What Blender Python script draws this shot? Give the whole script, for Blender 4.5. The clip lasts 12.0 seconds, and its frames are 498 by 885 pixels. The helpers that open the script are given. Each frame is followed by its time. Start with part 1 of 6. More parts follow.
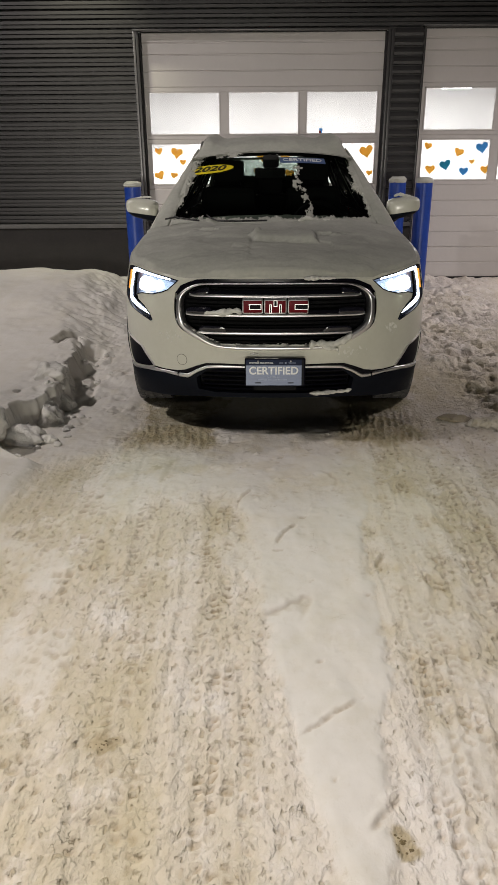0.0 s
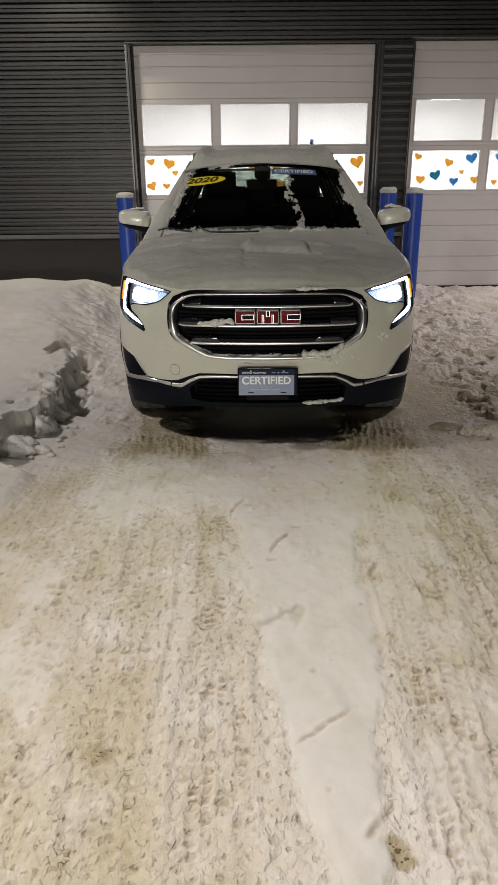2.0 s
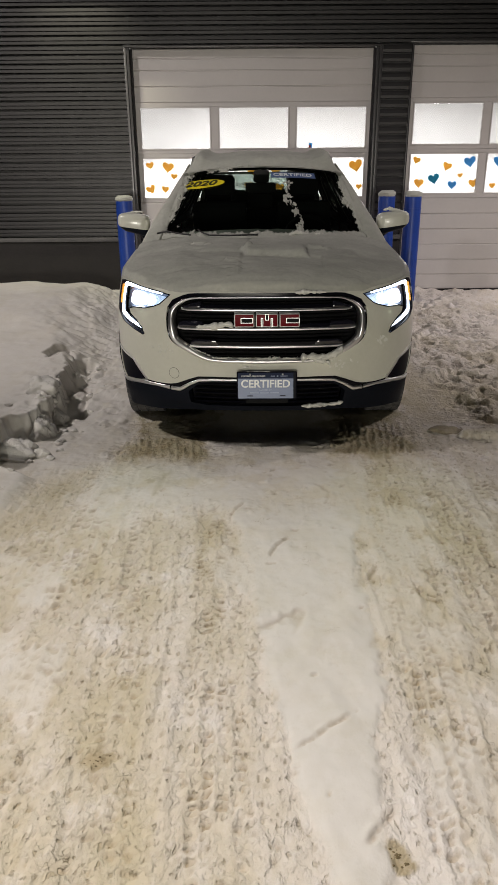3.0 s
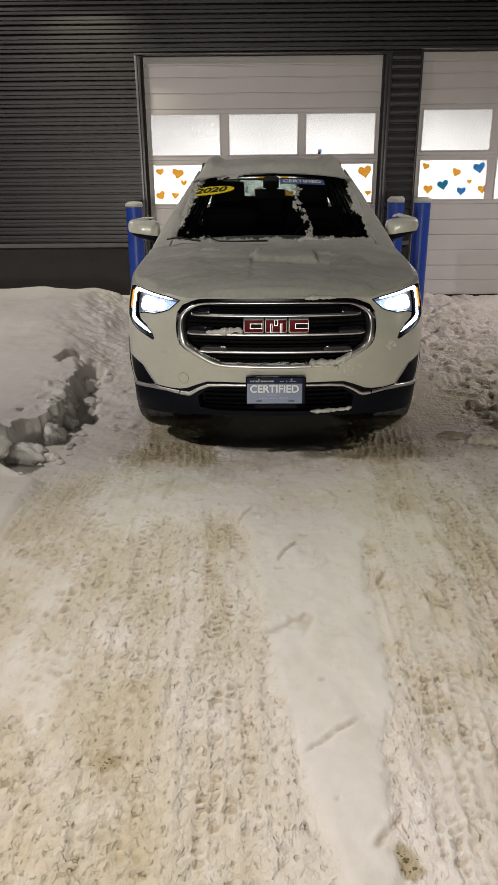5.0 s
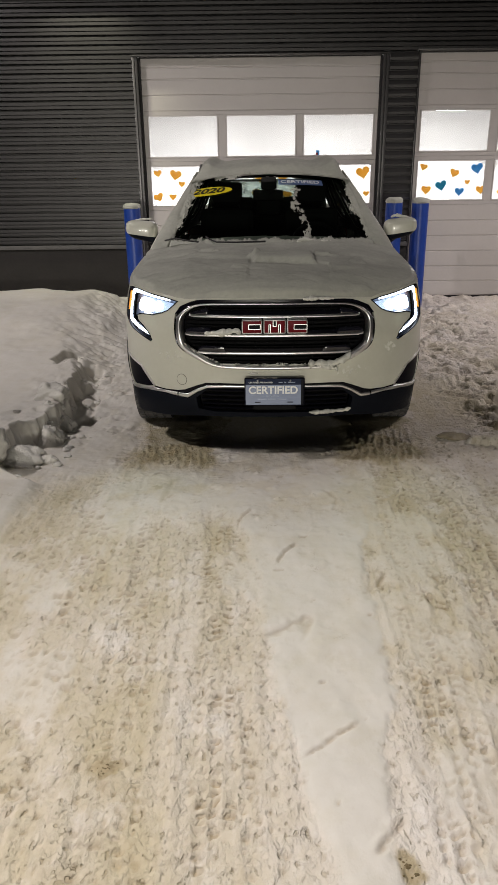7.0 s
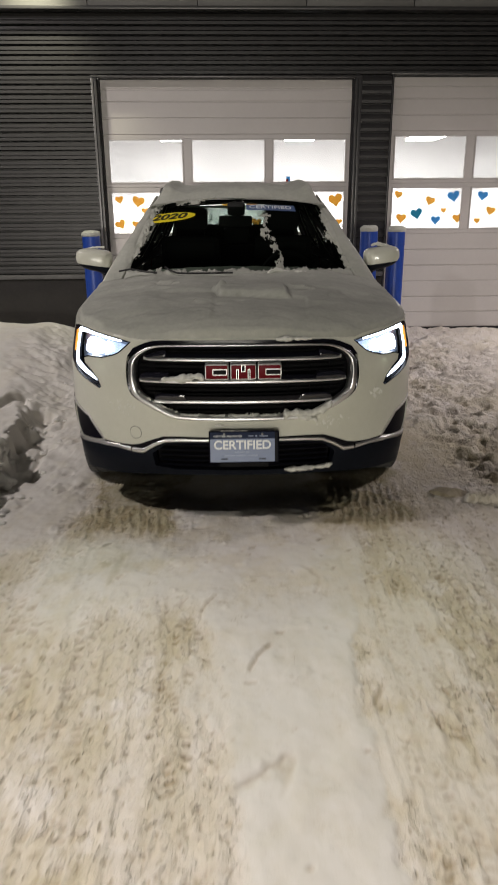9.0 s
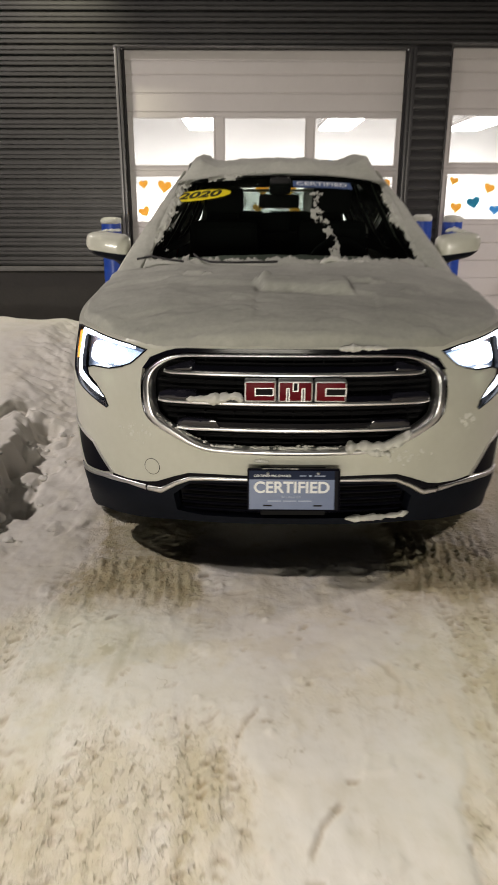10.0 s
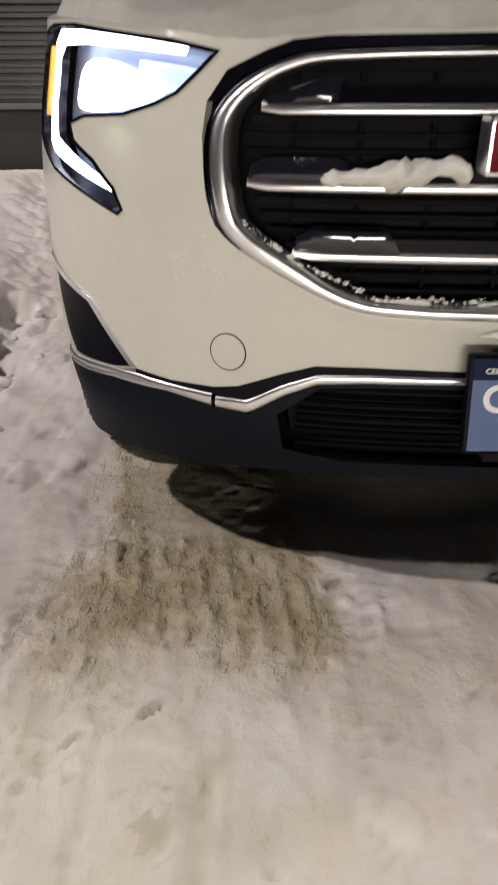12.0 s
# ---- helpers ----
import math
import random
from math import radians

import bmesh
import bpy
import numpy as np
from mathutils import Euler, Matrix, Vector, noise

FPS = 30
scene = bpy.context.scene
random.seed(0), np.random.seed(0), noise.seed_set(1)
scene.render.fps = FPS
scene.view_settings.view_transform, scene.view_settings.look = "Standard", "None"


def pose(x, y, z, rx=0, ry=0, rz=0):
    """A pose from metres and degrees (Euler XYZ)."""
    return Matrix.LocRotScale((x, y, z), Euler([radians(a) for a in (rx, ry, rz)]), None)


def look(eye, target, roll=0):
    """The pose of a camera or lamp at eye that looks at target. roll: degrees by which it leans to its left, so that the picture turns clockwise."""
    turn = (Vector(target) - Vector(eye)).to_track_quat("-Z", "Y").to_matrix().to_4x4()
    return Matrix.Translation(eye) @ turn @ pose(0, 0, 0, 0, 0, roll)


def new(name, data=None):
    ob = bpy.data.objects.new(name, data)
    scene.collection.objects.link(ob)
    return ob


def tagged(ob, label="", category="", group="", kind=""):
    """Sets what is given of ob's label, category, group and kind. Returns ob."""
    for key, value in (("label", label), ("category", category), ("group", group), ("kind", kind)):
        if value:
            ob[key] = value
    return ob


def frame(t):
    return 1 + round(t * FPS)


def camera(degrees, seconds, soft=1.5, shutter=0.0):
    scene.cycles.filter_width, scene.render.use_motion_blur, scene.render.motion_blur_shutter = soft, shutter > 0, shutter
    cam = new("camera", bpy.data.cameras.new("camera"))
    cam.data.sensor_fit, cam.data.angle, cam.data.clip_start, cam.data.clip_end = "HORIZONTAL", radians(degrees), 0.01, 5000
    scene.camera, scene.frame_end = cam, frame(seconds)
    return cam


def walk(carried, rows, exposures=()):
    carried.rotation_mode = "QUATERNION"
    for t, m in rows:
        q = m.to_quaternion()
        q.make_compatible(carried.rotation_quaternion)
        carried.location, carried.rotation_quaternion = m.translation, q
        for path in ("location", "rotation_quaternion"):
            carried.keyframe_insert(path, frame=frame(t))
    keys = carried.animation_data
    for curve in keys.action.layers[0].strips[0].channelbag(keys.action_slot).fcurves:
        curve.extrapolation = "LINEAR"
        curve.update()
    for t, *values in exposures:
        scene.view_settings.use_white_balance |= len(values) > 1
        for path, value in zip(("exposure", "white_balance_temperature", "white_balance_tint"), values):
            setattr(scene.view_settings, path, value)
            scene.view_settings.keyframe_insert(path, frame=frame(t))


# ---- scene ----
cam = camera(39.3, 12.0, shutter=0.5)
PATH = [
    (0, (0.38, 0.343, 1.526), (0.367, 2.195, 0.77), -0.4),
    (0.5, (0.383, 0.347, 1.53), (0.373, 2.201, 0.778), -0.4),
    (1, (0.382, 0.337, 1.538), (0.376, 2.193, 0.793), -0.4),
    (1.5, (0.383, 0.328, 1.538), (0.383, 2.188, 0.801), -0.5),
    (2, (0.381, 0.332, 1.536), (0.387, 2.193, 0.803), -0.5),
    (2.5, (0.38, 0.336, 1.537), (0.392, 2.198, 0.808), -0.5),
    (4.5, (0.372, 0.322, 1.544), (0.364, 2.189, 0.827), -0.4),
    (5, (0.374, 0.32, 1.543), (0.361, 2.189, 0.831), -0.5),
    (5.5, (0.375, 0.324, 1.542), (0.36, 2.195, 0.834), -0.5),
    (6, (0.381, 0.328, 1.542), (0.367, 2.199, 0.836), -0.5),
    (6.5, (0.385, 0.333, 1.538), (0.372, 2.203, 0.829), -0.6),
    (8.3, (0.331, 0.452, 1.515), (0.359, 2.327, 0.82), -1.2),
    (8.5, (0.337, 0.553, 1.506), (0.381, 2.429, 0.816), -1.1),
    (9, (0.407, 0.928, 1.503), (0.478, 2.823, 0.866), -0.4),
    (9.5, (0.347, 1.344, 1.454), (0.396, 3.251, 0.852), 2.6),
    (10, (0.331, 1.753, 1.398), (0.337, 3.646, 0.753), 0.1),
    (10.5, (0.262, 2.269, 1.26), (0.213, 4.129, 0.525), -1.2),
    (11, (0.133, 2.699, 1.111), (0.087, 4.528, 0.304), -0.6),
    (11.5, (0.035, 3.011, 0.949), (0.034, 4.821, 0.099), -0.2),
    (12, (-0.012, 3.143, 0.841), (0.014, 4.928, -0.061), -0.1),
]
walk(cam, [(t, look(eye, target, roll)) for t, eye, target, roll in PATH],
     exposures=[(0, -0.06, 6500, 10), (6.7, -0.06, 6500, 10), (8.5, -0.08, 6500, 10), (9, 0.02, 6500, 10), (9.5, 0.21, 6580, 10), (10, 0.33, 6700, 10), (10.5, 0.40, 6800, 10), (11, 0.49, 6650, 10), (11.5, 0.56, 6520, 11), (12, 0.51, 6450, 17)])

# ---- world and lights ----
world = bpy.data.worlds.new("night")
scene.world = world
world.use_nodes = True
bgn = world.node_tree.nodes["Background"]
bgn.inputs[0].default_value = (0.30, 0.27, 0.26, 1)
bgn.inputs[1].default_value = 0.035


def lamp(name, kind, where, target, power, colour, size=0.3, **more):
    d = bpy.data.lights.new(name, kind)
    d.energy, d.color = power, colour
    if kind == "AREA":
        d.shape, d.size, d.size_y = "RECTANGLE", size, more.get("size_y", size)
    else:
        d.shadow_soft_size = size
    if kind == "SPOT":
        d.spot_size, d.spot_blend = radians(more.get("cone", 90)), more.get("blend", 0.6)
    ob = new(name, d)
    ob.matrix_world = look(where, target)
    return ob


# unseen lamps: the yard lamp set by the car's shadow, the wall lamp by its glow
lamp("yard_lamp_light", "SPOT", (-1.9, 2.4, 6.5), (0.2, -1.5, 0.0), 2250, (1.0, 0.918, 0.872), 0.16, cone=99, blend=1.0)
# unseen, added to brighten the bank from the side its lumps are lit
lamp("bank_lamp_light", "SPOT", (-5.5, 4.2, 6.5), (-2.4, 7.2, 0.6), 1450, (1.0, 0.92, 0.90), 0.16, cone=82, blend=1.0)
# unseen spot added to brighten the trampled snow and door at the right
lamp("right_fill_light", "SPOT", (7.2, 7.6, 4.6), (2.7, 7.5, 0.0), 1000, (1.0, 0.90, 0.895), 0.16, cone=74, blend=1.0)
# low, wide fill added far before the car to brighten its front
lamp("front_fill_light", "AREA", (-1.2, -14.0, 0.95), (0.6, 5.0, 0.8), 1000, (1.0, 0.955, 0.84), 7.0, size_y=1.4)
lamp("wall_lamp_light", "SPOT", (-1.55, 9.25, 4.3), (-1.6, 9.85, 2.2), 230, (1.0, 0.97, 0.70), 0.08, cone=76, blend=1.0)

CX, CY, CAR_YAW = 0.503, 4.165, -0.8
CAR = pose(CX, CY, 0, 0, 0, CAR_YAW)

# ---- materials ----


def mat(name, colour, rough=0.6, metal=0.0, grain=None, bump=None, emit=None, coat=0.0, tint2=None, scale=6.0, spec=0.5):
    """Principled material. grain: amount of two-scale colour variation. bump: (scale, distance)."""
    m = bpy.data.materials.new(name)
    m.use_nodes = True
    nt = m.node_tree
    b = nt.nodes["Principled BSDF"]
    b.inputs["Base Color"].default_value = (*colour, 1)
    b.inputs["Roughness"].default_value = rough
    b.inputs["Metallic"].default_value = metal
    b.inputs["Specular IOR Level"].default_value = spec
    if coat:
        b.inputs["Coat Weight"].default_value = coat
        b.inputs["Coat Roughness"].default_value = 0.06
    if emit:
        b.inputs["Emission Color"].default_value = (*emit[0], 1)
        b.inputs["Emission Strength"].default_value = emit[1]
    co = nt.nodes.new("ShaderNodeTexCoord")
    if grain:
        n1 = nt.nodes.new("ShaderNodeTexNoise")
        n1.inputs["Scale"].default_value = scale
        n1.inputs["Detail"].default_value = 8
        n1.inputs["Roughness"].default_value = 0.65
        n2 = nt.nodes.new("ShaderNodeTexNoise")
        n2.inputs["Scale"].default_value = scale * 14
        n2.inputs["Detail"].default_value = 4
        nt.links.new(co.outputs["Object"], n1.inputs["Vector"])
        nt.links.new(co.outputs["Object"], n2.inputs["Vector"])
        add = nt.nodes.new("ShaderNodeMath")
        add.operation = "MULTIPLY_ADD"
        add.inputs[1].default_value = 0.35
        nt.links.new(n2.outputs["Fac"], add.inputs[0])
        nt.links.new(n1.outputs["Fac"], add.inputs[2])
        ramp = nt.nodes.new("ShaderNodeValToRGB")
        ramp.color_ramp.elements[0].position, ramp.color_ramp.elements[1].position = 0.45, 0.9
        dark = tint2 or tuple(c * (1 - grain) for c in colour)
        ramp.color_ramp.elements[0].color = (*dark, 1)
        ramp.color_ramp.elements[1].color = (*colour, 1)
        nt.links.new(add.outputs[0], ramp.inputs[0])
        nt.links.new(ramp.outputs[0], b.inputs["Base Color"])
    if bump:
        nb = nt.nodes.new("ShaderNodeTexNoise")
        nb.inputs["Scale"].default_value = bump[0]
        nb.inputs["Detail"].default_value = 6
        nt.links.new(co.outputs["Object"], nb.inputs["Vector"])
        bp = nt.nodes.new("ShaderNodeBump")
        bp.inputs["Strength"].default_value = 1.0
        bp.inputs["Distance"].default_value = bump[1]
        nt.links.new(nb.outputs["Fac"], bp.inputs["Height"])
        nt.links.new(bp.outputs[0], b.inputs["Normal"])
    return m


def glass(name, tint, gloss=1.0, rough=0.0):
    m = bpy.data.materials.new(name)
    m.use_nodes = True
    nt = m.node_tree
    for n in list(nt.nodes):
        if n.type != "OUTPUT_MATERIAL":
            nt.nodes.remove(n)
    out = nt.nodes["Material Output"]
    tr, gl, mx, fr, mul = (nt.nodes.new(k) for k in ("ShaderNodeBsdfTransparent", "ShaderNodeBsdfGlossy", "ShaderNodeMixShader", "ShaderNodeFresnel", "ShaderNodeMath"))
    tr.inputs[0].default_value = (*tint, 1)
    gl.inputs["Roughness"].default_value = rough
    fr.inputs[0].default_value = 1.5
    mul.operation = "MULTIPLY"
    mul.inputs[1].default_value = gloss
    nt.links.new(fr.outputs[0], mul.inputs[0])
    nt.links.new(mul.outputs[0], mx.inputs[0])
    nt.links.new(tr.outputs[0], mx.inputs[1])
    nt.links.new(gl.outputs[0], mx.inputs[2])
    nt.links.new(mx.outputs[0], out.inputs[0])
    return m


def emitter(name, colour, strength):
    return mat(name, (0.8, 0.8, 0.8), 0.4, emit=(colour, strength))


M_PAINT = mat("white_car_paint", (0.64, 0.64, 0.565), 0.30, grain=0.07, coat=0.4, scale=3.0, tint2=(0.575, 0.575, 0.495))
M_SNOW = mat("snow_on_car", (0.49, 0.495, 0.44), 0.75, grain=0.30, bump=(60.0, 0.0012), scale=3.5)
M_BROWNSNOW = mat("brown_snow", (0.36, 0.31, 0.22), 0.8, grain=0.35, bump=(40.0, 0.008), scale=9)
M_CHUNK = mat("packed_snow", (0.68, 0.66, 0.615), 0.8, grain=0.12, bump=(30.0, 0.010), scale=4)
M_MUD = mat("brown_mud", (0.20, 0.15, 0.07), 0.8, grain=0.4, scale=30)
M_FROST = mat("clinging_snow", (0.70, 0.70, 0.645), 0.8, grain=0.1, bump=(120.0, 0.0012), scale=8)
M_CHROME = mat("chrome", (0.90, 0.90, 0.91), 0.30, 1.0, grain=0.10, scale=9.0)
M_DCHROME = mat("dark_chrome", (0.075, 0.075, 0.085), 0.12, 1.0)
M_PIANO = mat("piano_black", (0.010, 0.010, 0.016), 0.10, coat=0.6)
M_GLOSSBLK = mat("gloss_black", (0.004, 0.004, 0.007), 0.16, spec=0.14)
M_PLASTIC = mat("black_plastic", (0.006, 0.008, 0.014), 0.5, grain=0.3, bump=(300.0, 0.0005), scale=20, spec=0.11)
M_VENT = mat("matt_black_vent", (0.003, 0.003, 0.007), 0.4, spec=0.06)
M_CAVITY = mat("dark_cavity", (0.003, 0.003, 0.004), 0.7, spec=0.2)
M_RUBBER = mat("tyre_rubber", (0.14, 0.135, 0.13), 0.8, grain=0.4, scale=22, tint2=(0.018, 0.018, 0.019))
M_RIM = mat("alloy_rim", (0.45, 0.45, 0.47), 0.3, 1.0, grain=0.15)
M_WIND = glass("windscreen_glass", (0.50, 0.56, 0.52), 0.5)
M_REARGLASS = glass("rear_glass", (0.40, 0.45, 0.43), 0.6)
# the cabin's darkness is put into the tint of all side windows
M_CARGLASS = glass("darkened_side_glass", (0.010, 0.011, 0.011), 0.8)
M_LENS = glass("clear_lens", (0.93, 0.95, 0.97), 0.9)
M_DRL = mat("running_light", (0.05, 0.05, 0.05), 0.4, emit=((0.80, 0.88, 1.0), 6.0))
M_BEAM = mat("low_beam", (0.05, 0.05, 0.05), 0.4, emit=((0.82, 0.90, 1.0), 9.0))
# the beam's light on the reflector is put in as weak blue emission
M_GLOWREFL = mat("glowing_reflector", (0.70, 0.78, 0.90), 0.25, 0.8, grain=0.5, scale=30, emit=((0.55, 0.72, 1.0), 0.75))
M_HOUSING = mat("lamp_bowl", (0.16, 0.19, 0.25), 0.35, 0.7, grain=0.3, scale=20)
M_AMBER = mat("amber_marker", (0.85, 0.30, 0.03), 0.25, emit=((1.0, 0.42, 0.05), 0.75))
M_RED = mat("badge_red", (0.13, 0.004, 0.010), 0.4, spec=0.08)
M_TAIL = mat("tail_light_red", (0.30, 0.01, 0.01), 0.15, coat=0.6)
M_CABIN = mat("cabin_trim", (0.006, 0.006, 0.007), 0.75, grain=0.3)
M_PLATE = mat("plate_blue", (0.085, 0.135, 0.285), 0.35, grain=0.12, scale=18)
M_NAVY = mat("plate_navy", (0.010, 0.018, 0.050), 0.45, spec=0.08)
M_INK = mat("white_ink", (0.78, 0.80, 0.82), 0.4)
M_PALEINK = mat("worn_ink", (0.30, 0.36, 0.52), 0.45)
M_YELLOW = mat("sticker_yellow", (0.80, 0.66, 0.02), 0.45, emit=((0.8, 0.66, 0.02), 0.0))
M_BLACK = mat("sticker_ink", (0.01, 0.01, 0.01), 0.5)
M_SIDING = mat("charcoal_siding", (0.046, 0.044, 0.046), 0.38, 0.3, grain=0.25, bump=(4.0, 0.003), scale=1.3)
M_STEELTRIM = mat("grey_steel_trim", (0.085, 0.083, 0.085), 0.35, 0.5, grain=0.2)
M_TRACK = mat("pale_jamb_edge", (0.17, 0.165, 0.17), 0.35, 0.4, grain=0.15)
M_FASCIA = mat("light_fascia_panel", (0.16, 0.155, 0.15), 0.55, grain=0.1, scale=2)
M_LEDGE = mat("dusted_ledge", (0.10, 0.097, 0.097), 0.6, grain=0.35, scale=3)
M_BASE = mat("dark_concrete_base", (0.018, 0.0155, 0.014), 0.8, grain=0.45, bump=(18.0, 0.006), scale=2.5)
M_DOOR = mat("white_door_steel", (0.56, 0.53, 0.52), 0.5, grain=0.08, scale=2.0)
M_PANE = glass("door_pane", (0.92, 0.93, 0.93), 0.8)
M_SEAL = mat("rubber_seal", (0.012, 0.010, 0.012), 0.7)
M_BOLLARD = mat("bollard_blue", (0.013, 0.055, 0.33), 0.38, grain=0.25, scale=9)
M_BAYWALL = mat("bay_wall_paint", (0.82, 0.81, 0.80), 0.7, grain=0.06, scale=1.5)
M_BAYFLOOR = mat("bay_floor_concrete", (0.40, 0.39, 0.38), 0.5, grain=0.2, scale=2)
M_TUBE = emitter("bay_lamp_diffuser", (1.0, 0.98, 0.97), 14.0)


def paper(name, colour, dark):
    """Thin coloured paper that lets light through."""
    m = mat(name, colour, 0.7, grain=0.2, scale=14, tint2=dark)
    nt = m.node_tree
    b = nt.nodes["Principled BSDF"]
    tl, mx = nt.nodes.new("ShaderNodeBsdfTranslucent"), nt.nodes.new("ShaderNodeMixShader")
    nt.links.new(b.inputs["Base Color"].links[0].from_socket, tl.inputs[0])
    mx.inputs[0].default_value = 0.75
    nt.links.new(b.outputs[0], mx.inputs[1])
    nt.links.new(tl.outputs[0], mx.inputs[2])
    nt.links.new(mx.outputs[0], nt.nodes["Material Output"].inputs[0])
    return m


M_ORANGE = paper("heart_orange", (1.0, 0.74, 0.24), (0.98, 0.62, 0.15))
M_HBLUE = paper("heart_blue", (0.22, 0.54, 0.82), (0.13, 0.42, 0.72))
M_CARDRED = paper("card_red", (0.80, 0.16, 0.12), (0.70, 0.10, 0.08))
M_HTEAL = paper("heart_teal", (0.10, 0.48, 0.62), (0.06, 0.35, 0.50))


def ground_material():
    m = bpy.data.materials.new("trampled_snow")
    m.use_nodes = True
    nt = m.node_tree
    b = nt.nodes["Principled BSDF"]
    b.inputs["Roughness"].default_value = 0.72
    b.inputs["Specular IOR Level"].default_value = 0.25
    co = nt.nodes.new("ShaderNodeTexCoord")
    at = nt.nodes.new("ShaderNodeAttribute")
    at.attribute_name = "dirt"

    def tex(scale, detail=6, rough=0.6, stretch=(1, 1, 1)):
        mp = nt.nodes.new("ShaderNodeMapping")
        mp.inputs["Scale"].default_value = stretch
        n = nt.nodes.new("ShaderNodeTexNoise")
        n.inputs["Scale"].default_value, n.inputs["Detail"].default_value, n.inputs["Roughness"].default_value = scale, detail, rough
        nt.links.new(co.outputs["Object"], mp.inputs[0])
        nt.links.new(mp.outputs[0], n.inputs["Vector"])
        return n.outputs["Fac"]

    def math(op, a, c, clamp=False):
        n = nt.nodes.new("ShaderNodeMath")
        n.operation, n.use_clamp = op, clamp
        for i, v in enumerate((a, c)):
            if isinstance(v, (int, float)):
                n.inputs[i].default_value = v
            else:
                nt.links.new(v, n.inputs[i])
        return n.outputs[0]

    def mix(f, a, c):
        n = nt.nodes.new("ShaderNodeMix")
        n.data_type = "RGBA"
        nt.links.new(f, n.inputs[0])
        for i, v in ((6, a), (7, c)):
            if isinstance(v, tuple):
                n.inputs[i].default_value = (*v, 1)
            else:
                nt.links.new(v, n.inputs[i])
        return n.outputs[2]

    tr = nt.nodes.new("ShaderNodeAttribute")
    tr.attribute_name = "tread"
    wa = nt.nodes.new("ShaderNodeAttribute")
    wa.attribute_name = "worn"
    worn = wa.outputs["Fac"]
    pa = nt.nodes.new("ShaderNodeAttribute")
    pa.attribute_name = "pit"
    pit = pa.outputs["Fac"]
    broad = tex(1.5, 5, 0.6, (1, 0.6, 1))
    mid = tex(7, 6, 0.7, (1, 0.7, 1))
    streak = tex(9, 4, 0.6, (1, 0.06, 1))
    fine = tex(70, 4, 0.65)
    crumbs = math("MULTIPLY", math("SUBTRACT", tex(38, 5, 0.6, (1, 0.72, 1)), 0.46), 6.0, True)
    dirt = math("ADD", at.outputs["Fac"], math("MULTIPLY", math("SUBTRACT", broad, 0.5), 2.3))
    dirt = math("ADD", dirt, math("MULTIPLY", math("SUBTRACT", mid, 0.5), 0.9))
    dirt = math("ADD", dirt, math("MULTIPLY", math("SUBTRACT", streak, 0.5), 1.1), True)
    dirt = math("MULTIPLY", dirt, math("ADD", math("MULTIPLY", worn, 0.60), 0.40))
    packed = mix(math("SUBTRACT", math("MULTIPLY", worn, 1.35), 0.27, True), (0.70, 0.675, 0.625), (0.80, 0.75, 0.69))
    col = mix(dirt, packed, (0.615, 0.552, 0.40))
    stamped = math("MULTIPLY", math("SUBTRACT", tr.outputs["Fac"], 0.98), 2.4, True)
    stamped = math("MULTIPLY", stamped, math("ADD", math("MULTIPLY", mid, 1.6), -0.15, True))
    col = mix(stamped, col, (0.37, 0.335, 0.20))
    blot = math("MULTIPLY", math("SUBTRACT", tex(11, 6, 0.65, (1, 0.8, 1)), 0.50), 4.0, True)
    blot = math("MULTIPLY", blot, math("MULTIPLY", at.outputs["Fac"], 4.0, True))
    col = mix(math("MULTIPLY", blot, 0.28), col, (0.50, 0.42, 0.27))
    mott = math("MULTIPLY", math("SUBTRACT", tex(5.5, 7, 0.68), 0.49), 4.0, True)
    col = mix(math("MULTIPLY", mott, math("SUBTRACT", 0.42, math("MULTIPLY", worn, 0.3))), col, (0.58, 0.545, 0.43))
    frost = math("MULTIPLY", math("SUBTRACT", tex(4.0, 9, 0.70, (1, 0.70, 1)), 0.52), 6.5, True)
    col = mix(math("MULTIPLY", frost, math("ADD", math("MULTIPLY", worn, 0.58), 0.20)), col, (0.87, 0.835, 0.80))
    spots = math("MULTIPLY", math("SUBTRACT", tex(9, 5, 0.65), 0.60), 5.0, True)
    col = mix(math("MULTIPLY", math("MULTIPLY", spots, dirt), 0.45), col, (0.48, 0.36, 0.18))
    # nicks, pits and low spots browned in the colour: dirt and their shade together
    nick = math("MULTIPLY", math("SUBTRACT", tex(46, 4, 0.55, (1, 0.62, 1)), 0.605), 13.0, True)
    nick = math("MULTIPLY", nick, math("ADD", math("MULTIPLY", worn, 0.85), 0.10))
    col = mix(math("MULTIPLY", nick, 0.46), col, (0.36, 0.28, 0.15))
    col = mix(math("MULTIPLY", math("MULTIPLY", pit, math("ADD", fine, 0.25, True)), 0.75), col, (0.34, 0.26, 0.14))
    col = mix(math("MULTIPLY", math("SUBTRACT", 1.0, crumbs), math("MULTIPLY", worn, 0.12)), col, (0.52, 0.42, 0.27))
    # short hair cracks in the crust
    vein = math("MULTIPLY", math("ABSOLUTE", math("SUBTRACT", tex(8, 5, 0.6), 0.5), 0.0), 105.0)
    vein = math("SUBTRACT", 1.0, vein, True)
    vein = math("MULTIPLY", vein, math("MULTIPLY", math("SUBTRACT", tex(5.5, 3, 0.5, (1, 0.8, 1)), 0.625), 14.0, True))
    col = mix(math("MULTIPLY", vein, 0.62), col, (0.30, 0.245, 0.145))
    nt.links.new(col, b.inputs["Base Color"])
    h = math("ADD", math("MULTIPLY", fine, 0.22), math("MULTIPLY", tex(180, 3), 0.05))
    h = math("ADD", h, math("MULTIPLY", crumbs, 0.42))
